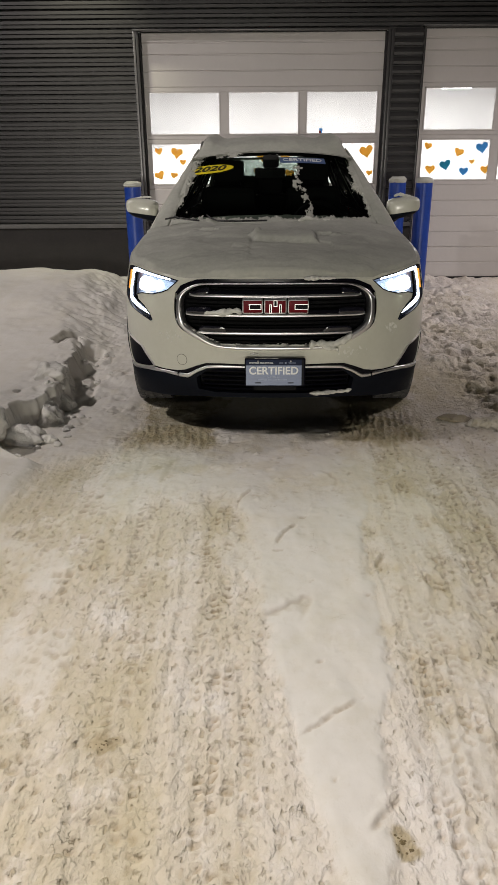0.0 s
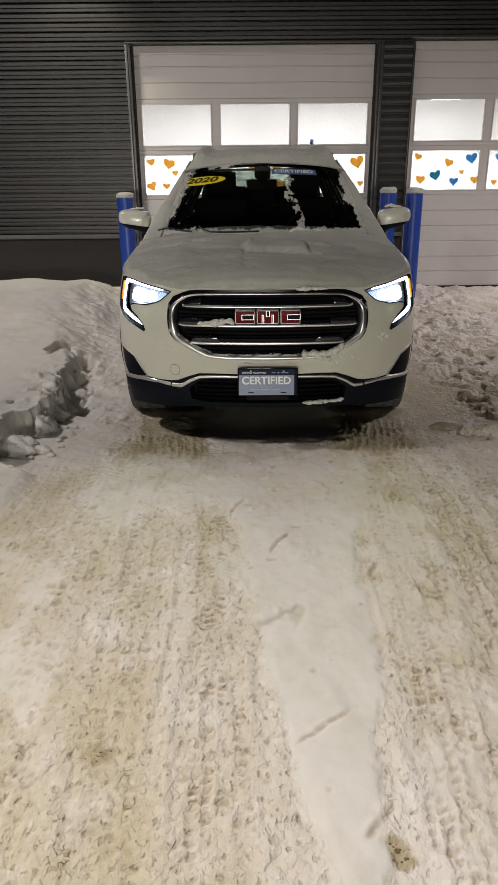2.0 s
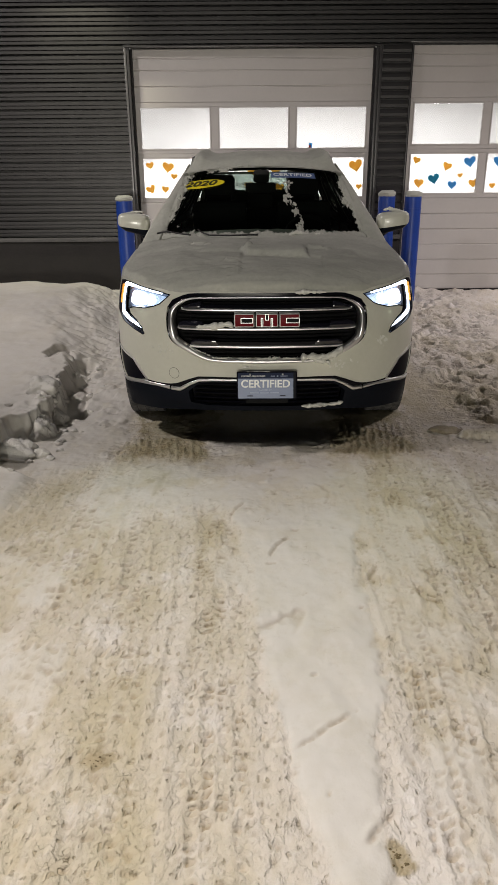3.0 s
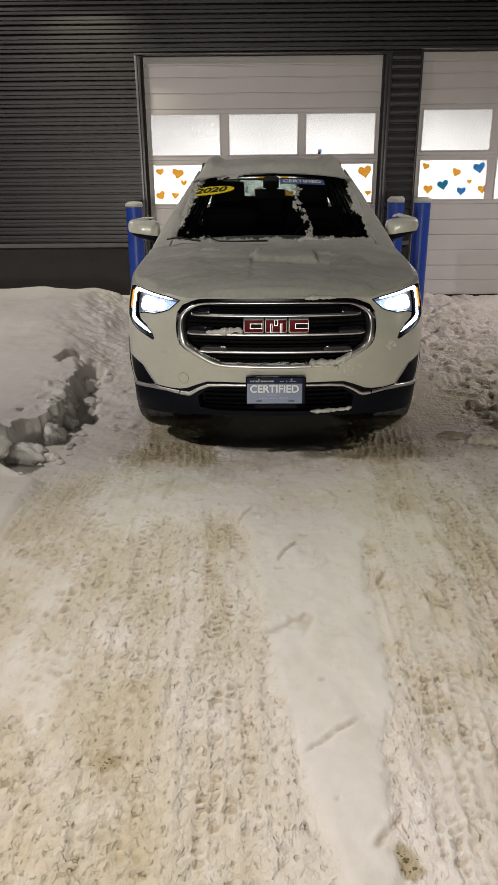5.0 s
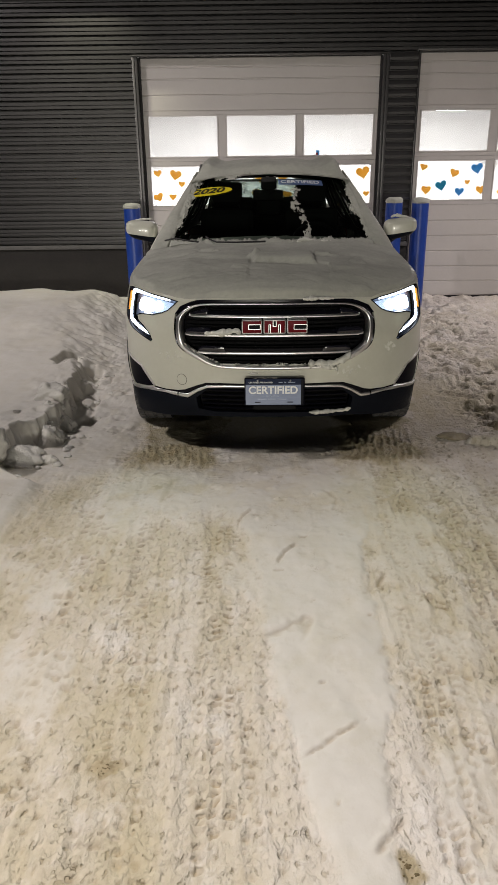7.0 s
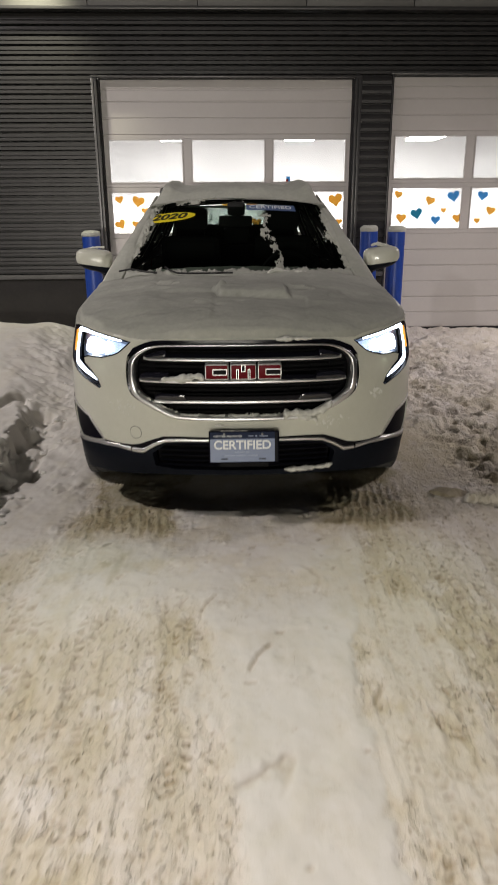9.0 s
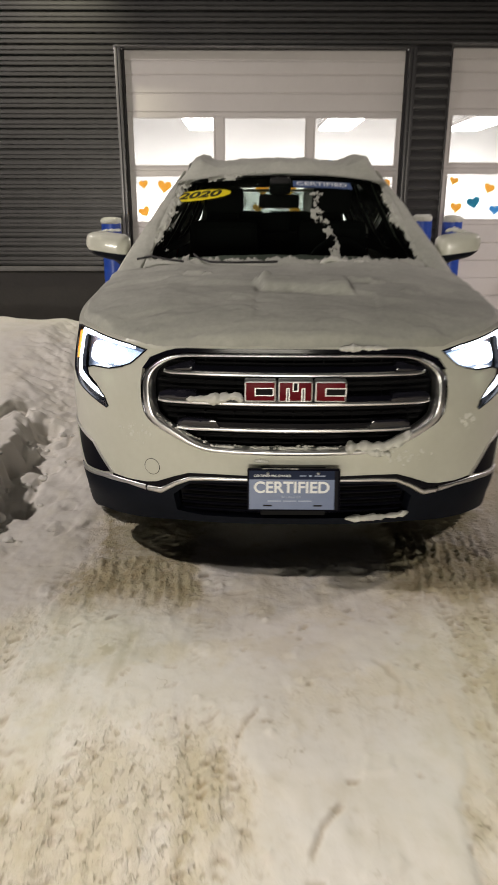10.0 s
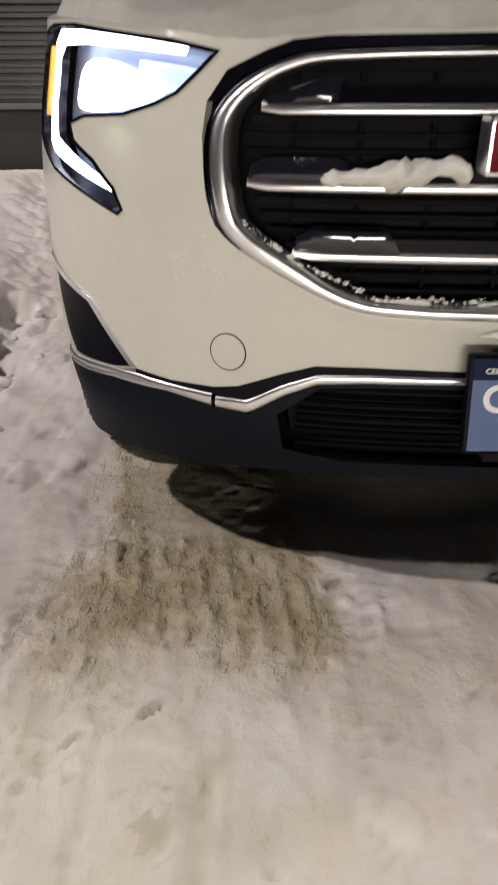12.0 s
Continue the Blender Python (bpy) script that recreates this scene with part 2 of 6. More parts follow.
    h = math("ADD", h, math("MULTIPLY", tex(24, 5, 0.66, (1, 0.62, 1)), 0.6))
    h = math("SUBTRACT", h, math("MULTIPLY", nick, 0.55))
    h = math("SUBTRACT", h, math("MULTIPLY", vein, 0.5))
    bp = nt.nodes.new("ShaderNodeBump")
    bp.inputs["Distance"].default_value = 0.0095
    st = math("ADD", math("MULTIPLY", worn, 0.85), 0.10, True)
    nt.links.new(st, bp.inputs["Strength"])
    nt.links.new(h, bp.inputs["Height"])
    nt.links.new(bp.outputs[0], b.inputs["Normal"])
    return m


M_GROUND = ground_material()

# ---- mesh helpers ----


def link_mesh(name, verts, faces, material, parent=None, smooth=True, label=""):
    me = bpy.data.meshes.new(name)
    me.from_pydata([tuple(map(float, v)) for v in verts], [], faces)
    me.materials.append(material)
    me.validate()
    if smooth:
        me.polygons.foreach_set("use_smooth", [True] * len(me.polygons))
    me.update()
    ob = new(name, me)
    if parent is not None:
        ob.parent = parent
    if label:
        ob["label"] = label
    return ob


def part(name, bm, material, parent=None, label="", smooth=False, sharp=35):
    bm.normal_update()
    me = bpy.data.meshes.new(name)
    if smooth:
        for f in bm.faces:
            f.smooth = True
        for e in bm.edges:
            if len(e.link_faces) == 2 and e.calc_face_angle(0) > radians(sharp):
                e.smooth = False
    bm.to_mesh(me)
    bm.free()
    me.materials.append(material)
    ob = new(name, me)
    if parent is not None:
        ob.parent = parent
    if label:
        ob["label"] = label
    return ob


def empty(name, m, label, category, group="", kind=""):
    ob = new(name)
    ob.matrix_world = m
    return tagged(ob, label, category, group, kind)


def box(bm, x0, x1, y0, y1, z0, z1, bevel=0.0):
    r = bmesh.ops.create_cube(bm, size=1, matrix=Matrix.Translation(((x0 + x1) / 2, (y0 + y1) / 2, (z0 + z1) / 2)) @ Matrix.Diagonal((x1 - x0, y1 - y0, z1 - z0, 1)))
    if bevel:
        edges = {e for v in r["verts"] for e in v.link_edges}
        bmesh.ops.bevel(bm, geom=list(edges), offset=bevel, segments=2, affect="EDGES", profile=0.6)


def box_part(name, x0, x1, y0, y1, z0, z1, material, parent=None, bevel=0.0, label=""):
    bm = bmesh.new()
    box(bm, x0, x1, y0, y1, z0, z1, bevel)
    return part(name, bm, material, parent, label, smooth=bevel > 0)


def lathe(bm, profile, m=None, n=32):
    """Turn (radius, height) pairs round z."""
    m = m or Matrix()
    rings = []
    for r, h in profile:
        rings.append([bm.verts.new(m @ Vector((r * math.cos(a), r * math.sin(a), h))) for a in (2 * math.pi * i / n for i in range(n))] if r > 1e-5 else [bm.verts.new(m @ Vector((0, 0, h)))])
    for a, b in zip(rings, rings[1:]):
        for i in range(n):
            j = (i + 1) % n
            if len(a) == 1 and len(b) > 1:
                bm.faces.new((a[0], b[j], b[i]))
            elif len(b) == 1 and len(a) > 1:
                bm.faces.new((a[i], a[j], b[0]))
            elif len(a) > 1:
                bm.faces.new((a[i], a[j], b[j], b[i]))
    bmesh.ops.recalc_face_normals(bm, faces=bm.faces[:])


def tube(bm, pts, r, n=10):
    """A round bar through points."""
    pts = [Vector(p) for p in pts]
    rings = []
    for i, p in enumerate(pts):
        d = (pts[min(i + 1, len(pts) - 1)] - pts[max(i - 1, 0)]).normalized()
        u = d.cross(Vector((0, 0, 1)) if abs(d.z) < 0.9 else Vector((1, 0, 0))).normalized()
        w = d.cross(u)
        rings.append([bm.verts.new(p + r * (math.cos(a) * u + math.sin(a) * w)) for a in (2 * math.pi * k / n for k in range(n))])
    for a, b in zip(rings, rings[1:]):
        for k in range(n):
            bm.faces.new((a[k], a[(k + 1) % n], b[(k + 1) % n], b[k]))
    bm.faces.new(rings[0])
    bm.faces.new(rings[-1])
    bmesh.ops.recalc_face_normals(bm, faces=bm.faces[:])


def hash2(ix, iy, seed):
    h = np.sin(ix * 127.1 + iy * 311.7 + seed * 74.7) * 43758.5453
    return h - np.floor(h)


def vnoise(x, y, seed=0):
    """Smooth value noise in 0..1 on arrays."""
    x, y = np.asarray(x, float), np.asarray(y, float)
    ix, iy = np.floor(x), np.floor(y)
    fx, fy = x - ix, y - iy
    fx, fy = fx * fx * fx * (fx * (fx * 6 - 15) + 10), fy * fy * fy * (fy * (fy * 6 - 15) + 10)
    a, b = hash2(ix, iy, seed), hash2(ix + 1, iy, seed)
    c, d = hash2(ix, iy + 1, seed), hash2(ix + 1, iy + 1, seed)
    return (a * (1 - fx) + b * fx) * (1 - fy) + (c * (1 - fx) + d * fx) * fy


def fbm(x, y, seed=0, octaves=4, gain=0.5):
    total, amp, f, norm = 0, 1.0, 1.0, 0
    for i in range(octaves):
        ca, sa = math.cos(0.6 * i), math.sin(0.6 * i)
        total = total + amp * vnoise((x * ca - y * sa) * f + 13.7 * i, (x * sa + y * ca) * f - 7.1 * i, seed + i)
        norm += amp
        amp *= gain
        f *= 2.03
    return total / norm


def cells(x, y, seed=0):
    """Distance to the nearest and the second nearest scattered point, and the cell's own value."""
    ix, iy = np.floor(x), np.floor(y)
    d1, d2, val = np.full_like(x, 9.0), np.full_like(x, 9.0), np.zeros_like(x)
    for ox in (-1, 0, 1):
        for oy in (-1, 0, 1):
            px, py = ix + ox + hash2(ix + ox, iy + oy, seed), iy + oy + hash2(ix + ox, iy + oy, seed + 5)
            d = np.hypot(x - px, y - py)
            near = d < d1
            d2 = np.where(near, d1, np.minimum(d2, d))
            val = np.where(near, hash2(ix + ox, iy + oy, seed + 9), val)
            d1 = np.where(near, d, d1)
    return d1, d2, val


def sstep(a, b, x):
    t = np.clip((np.asarray(x, float) - a) / (b - a), 0, 1)
    return t * t * (3 - 2 * t)


def grid_mesh(name, P, keep, material, parent=None, label="", smooth=True):
    """P: (n, m, 3) points; keep: (n-1, m-1) cells to build."""
    n, m = P.shape[:2]
    i, j = np.nonzero(keep)
    quads = np.stack([i * m + j, (i + 1) * m + j, (i + 1) * m + j + 1, i * m + j + 1], 1)
    used, inv = np.unique(quads, return_inverse=True)
    return link_mesh(name, P.reshape(-1, 3)[used], inv.reshape(-1, 4).tolist(), material, parent, smooth, label)

# ---- ground ----


# the smooth strip of crusted snow between the wheel tracks: its two edges along the lane
STRIP_Y = [1.2, 1.43, 1.65, 1.9, 2.16, 2.4, 2.77, 3.05, 3.3]
STRIP_L = [.60, .57, .53, .49, .45, .42, .37, .35, .30]
STRIP_R = [.70, .71, .73, .74, .84, .86, .83, .86, .95]
# wheel tracks: centre, half width, slant along the lane, depth of the printed tread, rib pitch, bar pitch, seed
TRACKS = [(.275, .105, -.02, 1.0, .042, .034, 101), (-.035, .100, -.07, .45, .050, .040, 102), (-.30, .110, -.05, .75, .046, .052, 103),
          (-.56, .115, -.02, .6, .044, .046, 104), (.985, .115, .08, 1.0, .044, .036, 105), (1.26, .115, .10, .9, .046, .040, 106), (1.58, .12, .06, .8, .048, .044, 107)]


def ground_height(x, y):
    """Height of the snow cover, and how dirty, printed, worn and pitted it is."""
    rough = fbm(x * 1.1, y * 0.8, 3, 3)
    lx = x - CX
    wob = 0.11 * (fbm(x * 7, y * 5, 7, 5, 0.68) - 0.5)
    strip_on = sstep(-0.020, 0.045, x - np.interp(y, STRIP_Y, STRIP_L) + wob) * sstep(-0.010, 0.035, np.interp(y, STRIP_Y, STRIP_R) - x + wob) * sstep(3.7, 3.2, y)
    apron = sstep(3.08, 3.50, y + 0.65 * (fbm(x * 3.2, y * 2.6, 9, 5, 0.65) - 0.5)) * sstep(4.75, 4.35, y) * sstep(0.80, 0.60, np.abs(x - 0.34) + 0.35 * (fbm(x * 3, y * 3, 10, 4, 0.6) - 0.5))
    patches = sstep(0.56, 0.72, fbm(x * 3.0, y * 1.7, 31, 5, 0.65)) * sstep(4.7, 4.2, y)
    drift = np.maximum(np.maximum((0.72 + 0.24 * sstep(0.36, 0.56, fbm(x * 5, y * 4, 15, 4, 0.6))) * strip_on, (0.60 + 0.32 * sstep(0.40, 0.62, fbm(x * 4, y * 4, 11, 4, 0.6))) * apron), 0.45 * patches)
    pale = sstep(-0.30, -0.44, x + 0.22 * (fbm(x * 6, y * 6, 16, 4, 0.6) - 0.5)) * sstep(3.66, 4.0, y + 0.5 * (fbm(x * 3, y * 3, 20, 4, 0.6) - 0.5))
    drift = np.maximum(drift, 0.82 * pale)
    worn = 1 - drift
    in_lane = sstep(4.6, 4.2, y)
    h = 0.026 * (fbm(x * 0.9, y * 0.6, 1, 3) - 0.5) + 0.010 * drift
    # crumbly packed snow: lumps, broken crust and small pits
    crumb = fbm(x * 13, y * 9, 5, 4, 0.6)
    lumpy = sstep(-0.02, -0.25, x + 0.05 * (y - 2)) * sstep(3.6, 2.6, y)
    h = h + worn * (0.009 + 0.013 * lumpy) * (crumb - 0.5) + (worn + 0.12) * in_lane * 0.010 * (fbm(x * 36, y * 26, 6, 3, 0.65) - 0.5)
    d1, d2, val = cells(x * 15 + 2 * crumb, y * 11, 12)
    h = h - worn * 0.007 * sstep(0.10, 0.0, d2 - d1) * sstep(0.45, 0.7, fbm(x * 1.7, y * 1.4, 17, 2))
    # tread printed pass over pass: ribs along the lane, bars across it, pits where the blocks bit
    tracks, printed, pit = 0, 0, 0
    wx, wy = 0.040 * (fbm(x * 9, y * 5, 13, 4, 0.6) - 0.5), 0.070 * (fbm(x * 9, y * 8, 14, 4, 0.6) - 0.5)
    for c, half, slant, deep, rib_w, bar, seed in TRACKS:
        u = x - c - slant * (y - 2.2) - 0.012 * np.sin(y * 1.3 + seed) + wx
        on = sstep(half, half - 0.022, np.abs(u))
        clear = sstep(0.34, 0.56, fbm(u * 7, y * 1.1, seed, 4, 0.6))
        k = np.floor(u / rib_w)
        gap = sstep(0.30, 0.46, np.abs(u / rib_w - k - 0.5))
        v = (y + wy + 0.35 * np.abs(u)) / bar + 0.41 * k
        cut = sstep(0.20, 0.40, np.abs(v - np.floor(v) - 0.5))
        bite = sstep(0.36, 0.12, np.abs(v - np.floor(v) - 0.5)) * (1 - gap) * sstep(0.54, 0.64, fbm(x * 22, y * 13, seed + 30, 3, 0.65))
        tracks = np.maximum(tracks, on)
        printed = np.maximum(printed, deep * on * clear * np.maximum(0.9 * gap, 0.6 * cut))
        pit = np.maximum(pit, (0.4 + 0.6 * deep) * on * bite)
    e1, e2, ev = cells(x * 21 + crumb, y * 15, 45)
    pit = np.maximum(pit, 0.8 * sstep(0.30, 0.12, e1 * (1 + 0.7 * ev)) * (ev > 0.66))
    # fine score lines that the rolling wheels drew along the lane
    score = sstep(0.64, 0.72, fbm(x * 30, y * 0.8, 47, 2, 0.5)) * sstep(0.42, 0.6, fbm(x * 3, y * 1.6, 48, 3))
    keep_print = worn * in_lane
    pit = pit * keep_print
    h = h + keep_print * ((0.002 + 0.009 * sstep(0.42, 0.62, fbm(x * 11, y * 6, 49, 3, 0.6))) * printed - 0.004 * tracks + 0.006 * score) - 0.009 * pit
    h = h + (0.022 * (fbm(x * 6, y * 5, 18, 3, 0.5) - 0.5) + 0.007 * (fbm(x * 15, y * 13, 19, 3, 0.5) - 0.5)) * (1 - 0.6 * worn)
    treads = 0.8 * tracks * worn
    # low ridges thrown up beside the tracks
    ridge = 0
    for c, k in ((0.40, -0.02), (0.165, -0.02), (0.87, 0.08), (1.11, 0.09), (-0.145, -0.06)):
        ridge = ridge + np.exp(-(((x - c - k * (y - 2.2) + 0.03 * np.sin(y * 4)) / 0.022) ** 2))
    h = h + ridge * 0.011 * worn * fbm(x * 9, y * 5, 21, 3) * in_lane
    # small scratches and lumps lying on the crust
    e1, e2, ev = cells(x * 3.2, y * 3.0, 44)
    h = h + 0.014 * sstep(0.09, 0.0, e1 * (1 + 0.8 * ev)) * (ev > 0.55)
    nick = sstep(0.045, 0.0, np.abs(fbm(x * 3.2, y * 2.6, 52, 4) - 0.52)) * sstep(0.60, 0.70, fbm(x * 4, y * 4, 53, 3))
    h = h - 0.010 * drift * nick
    pit = np.maximum(pit, 0.7 * drift * nick)
    dirt = np.clip(0.05 + worn * (0.34 + 0.9 * (rough - 0.45)) + 0.16 * tracks * worn + 0.30 * sstep(0.45, -0.15, x) * sstep(3.6, 2.2, y) * worn, 0, 1)
    dirt = np.maximum(dirt, 0.75 * np.exp(-(((x - 0.30) / 0.30) ** 2 + ((y - 3.12 - 0.25 * (fbm(x * 4, y * 4, 54, 3) - 0.5)) / 0.10) ** 2)) * sstep(0.35, 0.6, fbm(x * 6, y * 9, 55, 3)))
    smear = apron * sstep(0.47, 0.66, fbm(x * 5.5, y * 6.5, 50, 5, 0.62))
    dirt = np.maximum(dirt, 0.85 * smear)
    k1, k2, kv = cells(x * 7 + 1.2 * crumb, y * 7, 46)
    chip = sstep(0.11, 0.04, k1 * (1 + 0.5 * kv)) * (kv > 0.68) * drift * sstep(4.5, 4.3, y)
    bent = 0.05 * (fbm(x * 9, y * 9, 40, 3) - 0.5)
    m1, m2, mv = cells((x + 0.8 * y + bent) * 7.5, (0.8 * x - y + bent) * 33, 41)
    gash = sstep(0.36, 0.16, m1) * (mv > 0.94) * np.maximum(apron, 0.3 * worn) * sstep(4.4, 4.2, y) * sstep(0.36, 0.54, fbm(x * 44, y * 44, 42, 2))
    h = h - 0.009 * gash + 0.003 * sstep(0.62, 0.36, m1) * (mv > 0.94) * apron
    n1, n2, nv = cells(x * 13 + 1.5 * crumb, y * 13, 43)
    chip = np.maximum(np.maximum(chip, gash), sstep(0.17, 0.08, n1 * (1 + 0.5 * nv)) * (nv > 0.88) * apron * sstep(4.35, 4.2, y))
    h = h - 0.011 * chip + 0.007 * sstep(0.34, 0.20, k1) * (kv < 0.22) * drift
    pit = np.maximum(pit, 0.9 * chip)
    dirt = dirt * sstep(7.5, 4.6, y) + 0.04
    # packed brown prints before the front wheels
    for px in (-0.08, 1.15):
        print_ = sstep(0.30 if px < 0 else 0.42, 0.20, np.abs(x - px) + 0.24 * (fbm(x * 5, y * 5, 57, 4) - 0.5)) * sstep(3.80, 4.15, y + 0.40 * (fbm(x * 6, y * 6, 58, 4) - 0.5)) * sstep(5.6, 5.0, y)
        dirt = np.maximum(dirt, (0.40 + 0.8 * fbm(x * 7, y * 7, 56, 3)) * print_)
        treads = np.maximum(treads, 1.4 * print_)
        worn = np.maximum(worn, 0.9 * print_)
        h = h + print_ * sstep(*((4.50, 4.32) if px < 0 else (4.75, 4.5)), y) * ((0.020 if px < 0 else 0.012) * (fbm(x * 24, y * 16, 59, 4, 0.65) - 0.5) + 0.010 * (fbm(x * 50, y * 40, 60, 2) - 0.5))
        pit = np.maximum(pit, 0.7 * print_ * sstep(0.58, 0.68, fbm(x * 26, y * 16, 62, 3, 0.6)))
    # slanting tread ridges before the wheels
    for px, k1, k2, y1 in ((-0.08, 1.0, 0.10, 4.42), (1.165, 1.0, -0.13, 4.66)):
        on = sstep(0.22, 0.18, np.abs(x - px)) * sstep(3.94, 4.10, y + 0.15 * (fbm(x * 5, y * 5, 63, 3) - 0.5)) * sstep(5.2, 4.9, y)
        w = (x * k1 + y * k2 + 0.030 * fbm(x * 9, y * 9, 64, 3)) / (0.044 * math.hypot(k1, k2))
        w2 = (y - 0.35 * x) / 0.058 + 0.5 * np.floor(w)
        line = np.maximum(sstep(0.28, 0.44, np.abs(w - np.floor(w) - 0.5)), 0.35 * sstep(0.30, 0.44, np.abs(w2 - np.floor(w2) - 0.5)) * sstep(0.45, 0.6, fbm(x * 13, y * 13, 73, 2)))
        bite = 0.60 + 0.85 * sstep(0.35, 0.65, fbm(x * 8, y * 8, 65, 3))
        h = h + on * sstep(y1, y1 - 0.16, y) * (0.0065 if px < 0 else 0.011) * line * bite
        pit = np.maximum(pit, 0.8 * on * sstep(y1 + 0.1, y1, y) * (1 - line) * sstep(0.48, 0.62, fbm(x * 17, y * 15, 70, 3)))
    # tan streaks and a brown stain trodden into the snow before the wheel
    streak = np.exp(-(((x + 0.03 + 0.05 * np.sin(y * 4)) / 0.05) ** 2)) * sstep(2.7, 3.4, y) * sstep(4.3, 4.0, y) * sstep(0.40, 0.62, fbm(x * 8, y * 4, 67, 3, 0.6))
    stain = sstep(1.0, 0.3, np.hypot((x + 0.14) / 0.055, (y - 3.71) / 0.05) + 2.6 * (fbm(x * 20, y * 20, 68, 4, 0.65) - 0.5))
    treads = np.maximum(treads, 1.25 * np.maximum(streak, 0.95 * stain))
    dirt = np.maximum(dirt, 0.6 * streak)
    # scores and cracks in the smooth crust
    for ax, ay, bx, by, wide in ((0.523, 1.877, 0.678, 1.994, 0.010), (0.671, 1.566, 0.754, 1.661, 0.016), (0.477, 2.929, 0.558, 3.082, 0.010), (0.30, 3.30, 0.36, 3.42, 0.009), (0.86, 2.75, 0.93, 2.85, 0.014)):
        wob = 0.024 * (fbm(x * 8, y * 8, 66, 4, 0.6) - 0.5)
        wide = 0.6 * wide
        ln = math.hypot(bx - ax, by - ay)
        along = ((x - ax) * (bx - ax) + (y - ay) * (by - ay)) / ln
        off = ((x - ax) * (by - ay) - (y - ay) * (bx - ax)) / ln + wob
        on = sstep(-0.02, 0.02, along) * sstep(ln + 0.02, ln - 0.02, along)
        on = on * sstep(0.22, 0.45, fbm(x * 24, y * 24, 69, 3, 0.6))
        h = h + on * (0.007 * np.exp(-(((off + 1.6 * wide) / (1.2 * wide)) ** 2)) - 0.012 * np.exp(-((off / wide) ** 2)))
        pit = np.maximum(pit, 0.8 * on * np.exp(-((off / wide) ** 2)))
    # two dark drips
    for px, py, r in ((-0.045, 1.84, 0.045), (0.743, 1.53, 0.04)):
        q = np.hypot(x - px, (y - py) * 0.8) / r + 0.8 * (fbm(x * 30, y * 30, 61, 2) - 0.5)
        spot = sstep(1.0, 0.6, q)
        h = h - 0.003 * spot
        dirt = np.maximum(dirt, spot * 1.3)
        pit = np.maximum(pit, spot)
    # lumpy trampled snow beside the car
    right = sstep(1.05, 1.6, lx) * sstep(3.9, 4.6, y)
    lump = fbm(x * 4.2, y * 7.5, 71, 4, 0.55)
    fine_l = fbm(x * 10, y * 17, 76, 3, 0.6)
    h = h + right * (0.11 * (lump - 0.42) + 0.075 * (fine_l - 0.5) + 0.05 * sstep(0.5, 0.62, fbm(x * 2.2, y * 3, 72, 3)) * (fbm(x * 9, y * 11, 74, 2) - 0.2))
    f1, f2, fv = cells(x * 5.5 + 1.6 * lump, y * 12 + 1.5 * lump, 77)
    g1, g2, gv = cells(x * 11 + 1.4 * fine_l, y * 20 + fine_l, 78)
    h = h - right * (0.032 * sstep(0.55, 0.15, f1) * (fv > 0.45) + 0.018 * sstep(0.45, 0.10, g1) * (gv > 0.40)) * sstep(9.6, 8.8, y)
    q = ((x - 1.93) / 0.22) ** 2 + ((y - 4.35) / 0.09) ** 2 + 1.2 * (fbm(x * 8, y * 8, 75, 2) - 0.5)
    h = h + 0.05 * sstep(1.0, 0.2, q)
    # hollows darkened through the dirt value, in place of their brown shading
    dirt = dirt + right * (0.03 + 0.10 * sstep(0.50, 0.36, fine_l)) * sstep(9.6, 6.5, y)
    near_wall = sstep(9.0, 9.7, y)
    h = h + near_wall * 0.035 * fbm(x * 1.6, y * 3, 81, 3) * sstep(1.0, 1.6, lx) * sstep(2.55, 2.3, x)
    h = h + near_wall * 0.03 * fbm(x * 3, y * 5, 82, 3)
    calm = sstep(6.5, 3.2, np.abs(x)) * sstep(-2.0, 0.6, y)
    h = h * calm
    # the ploughed bank beside the lane
    y0 = y
    y = y + 0.9 * (fbm(x * 0.8, y * 0.5, 90, 2) - 0.5) * sstep(-0.9, -1.8, x)
    edge = -0.75 + 0.02 * (y - 3) - 0.27 * sstep(3.74, 3.92, y) + 0.12 * sstep(4.3, 4.6, y) - 0.05 * sstep(4.9, 5.1, y) + 0.12 * sstep(5.2, 6.0, y)
    edge = edge + (0.03 + 0.12 * sstep(3.7, 4.1, y)) * (fbm(x * 3.0, y * 3.0 + 3.3, 91, 4) - 0.5) + 0.22 * (fbm(x * 5, y * 5, 86, 4, 0.6) - 0.5) * sstep(3.7, 4.1, y)
    soft = 0.10 - 0.03 * sstep(3.6, 4.2, y) + 0.85 * sstep(5.3, 7.0, y)
    inside = sstep(0.0, 1.0, (edge - x) / soft)
    near_edge = np.exp(-(((edge - 0.10 - x) / 0.22) ** 2)) * sstep(3.65, 4.0, y) * sstep(6.4, 5.0, y)
    level = 0.040 + 0.145 * sstep(3.75, 4.05, y) + 0.13 * sstep(6.4, 8.2, y) * (0.75 + 0.5 * fbm(x * 0.9, y * 0.9, 97, 2)) - 0.22 * sstep(8.5, 9.7, y)
    level = level + 0.07 * (fbm(x * 1.3, y * 1.3, 98, 3) - 0.5) * sstep(5.2, 6.8, y) + 0.010 * (fbm(x * 6, y * 6, 99, 4) - 0.5) * sstep(5.4, 6.2, y)
    bank = level * inside + near_edge * 0.06 * (fbm(x * 5, y * 5, 92, 3) - 0.5)
    rubble = np.exp(-(((x - edge + 0.05) / (0.16 + 0.22 * sstep(4.8, 6.0, y))) ** 2)) * sstep(3.8, 4.4, y) * sstep(9.2, 8.0, y)
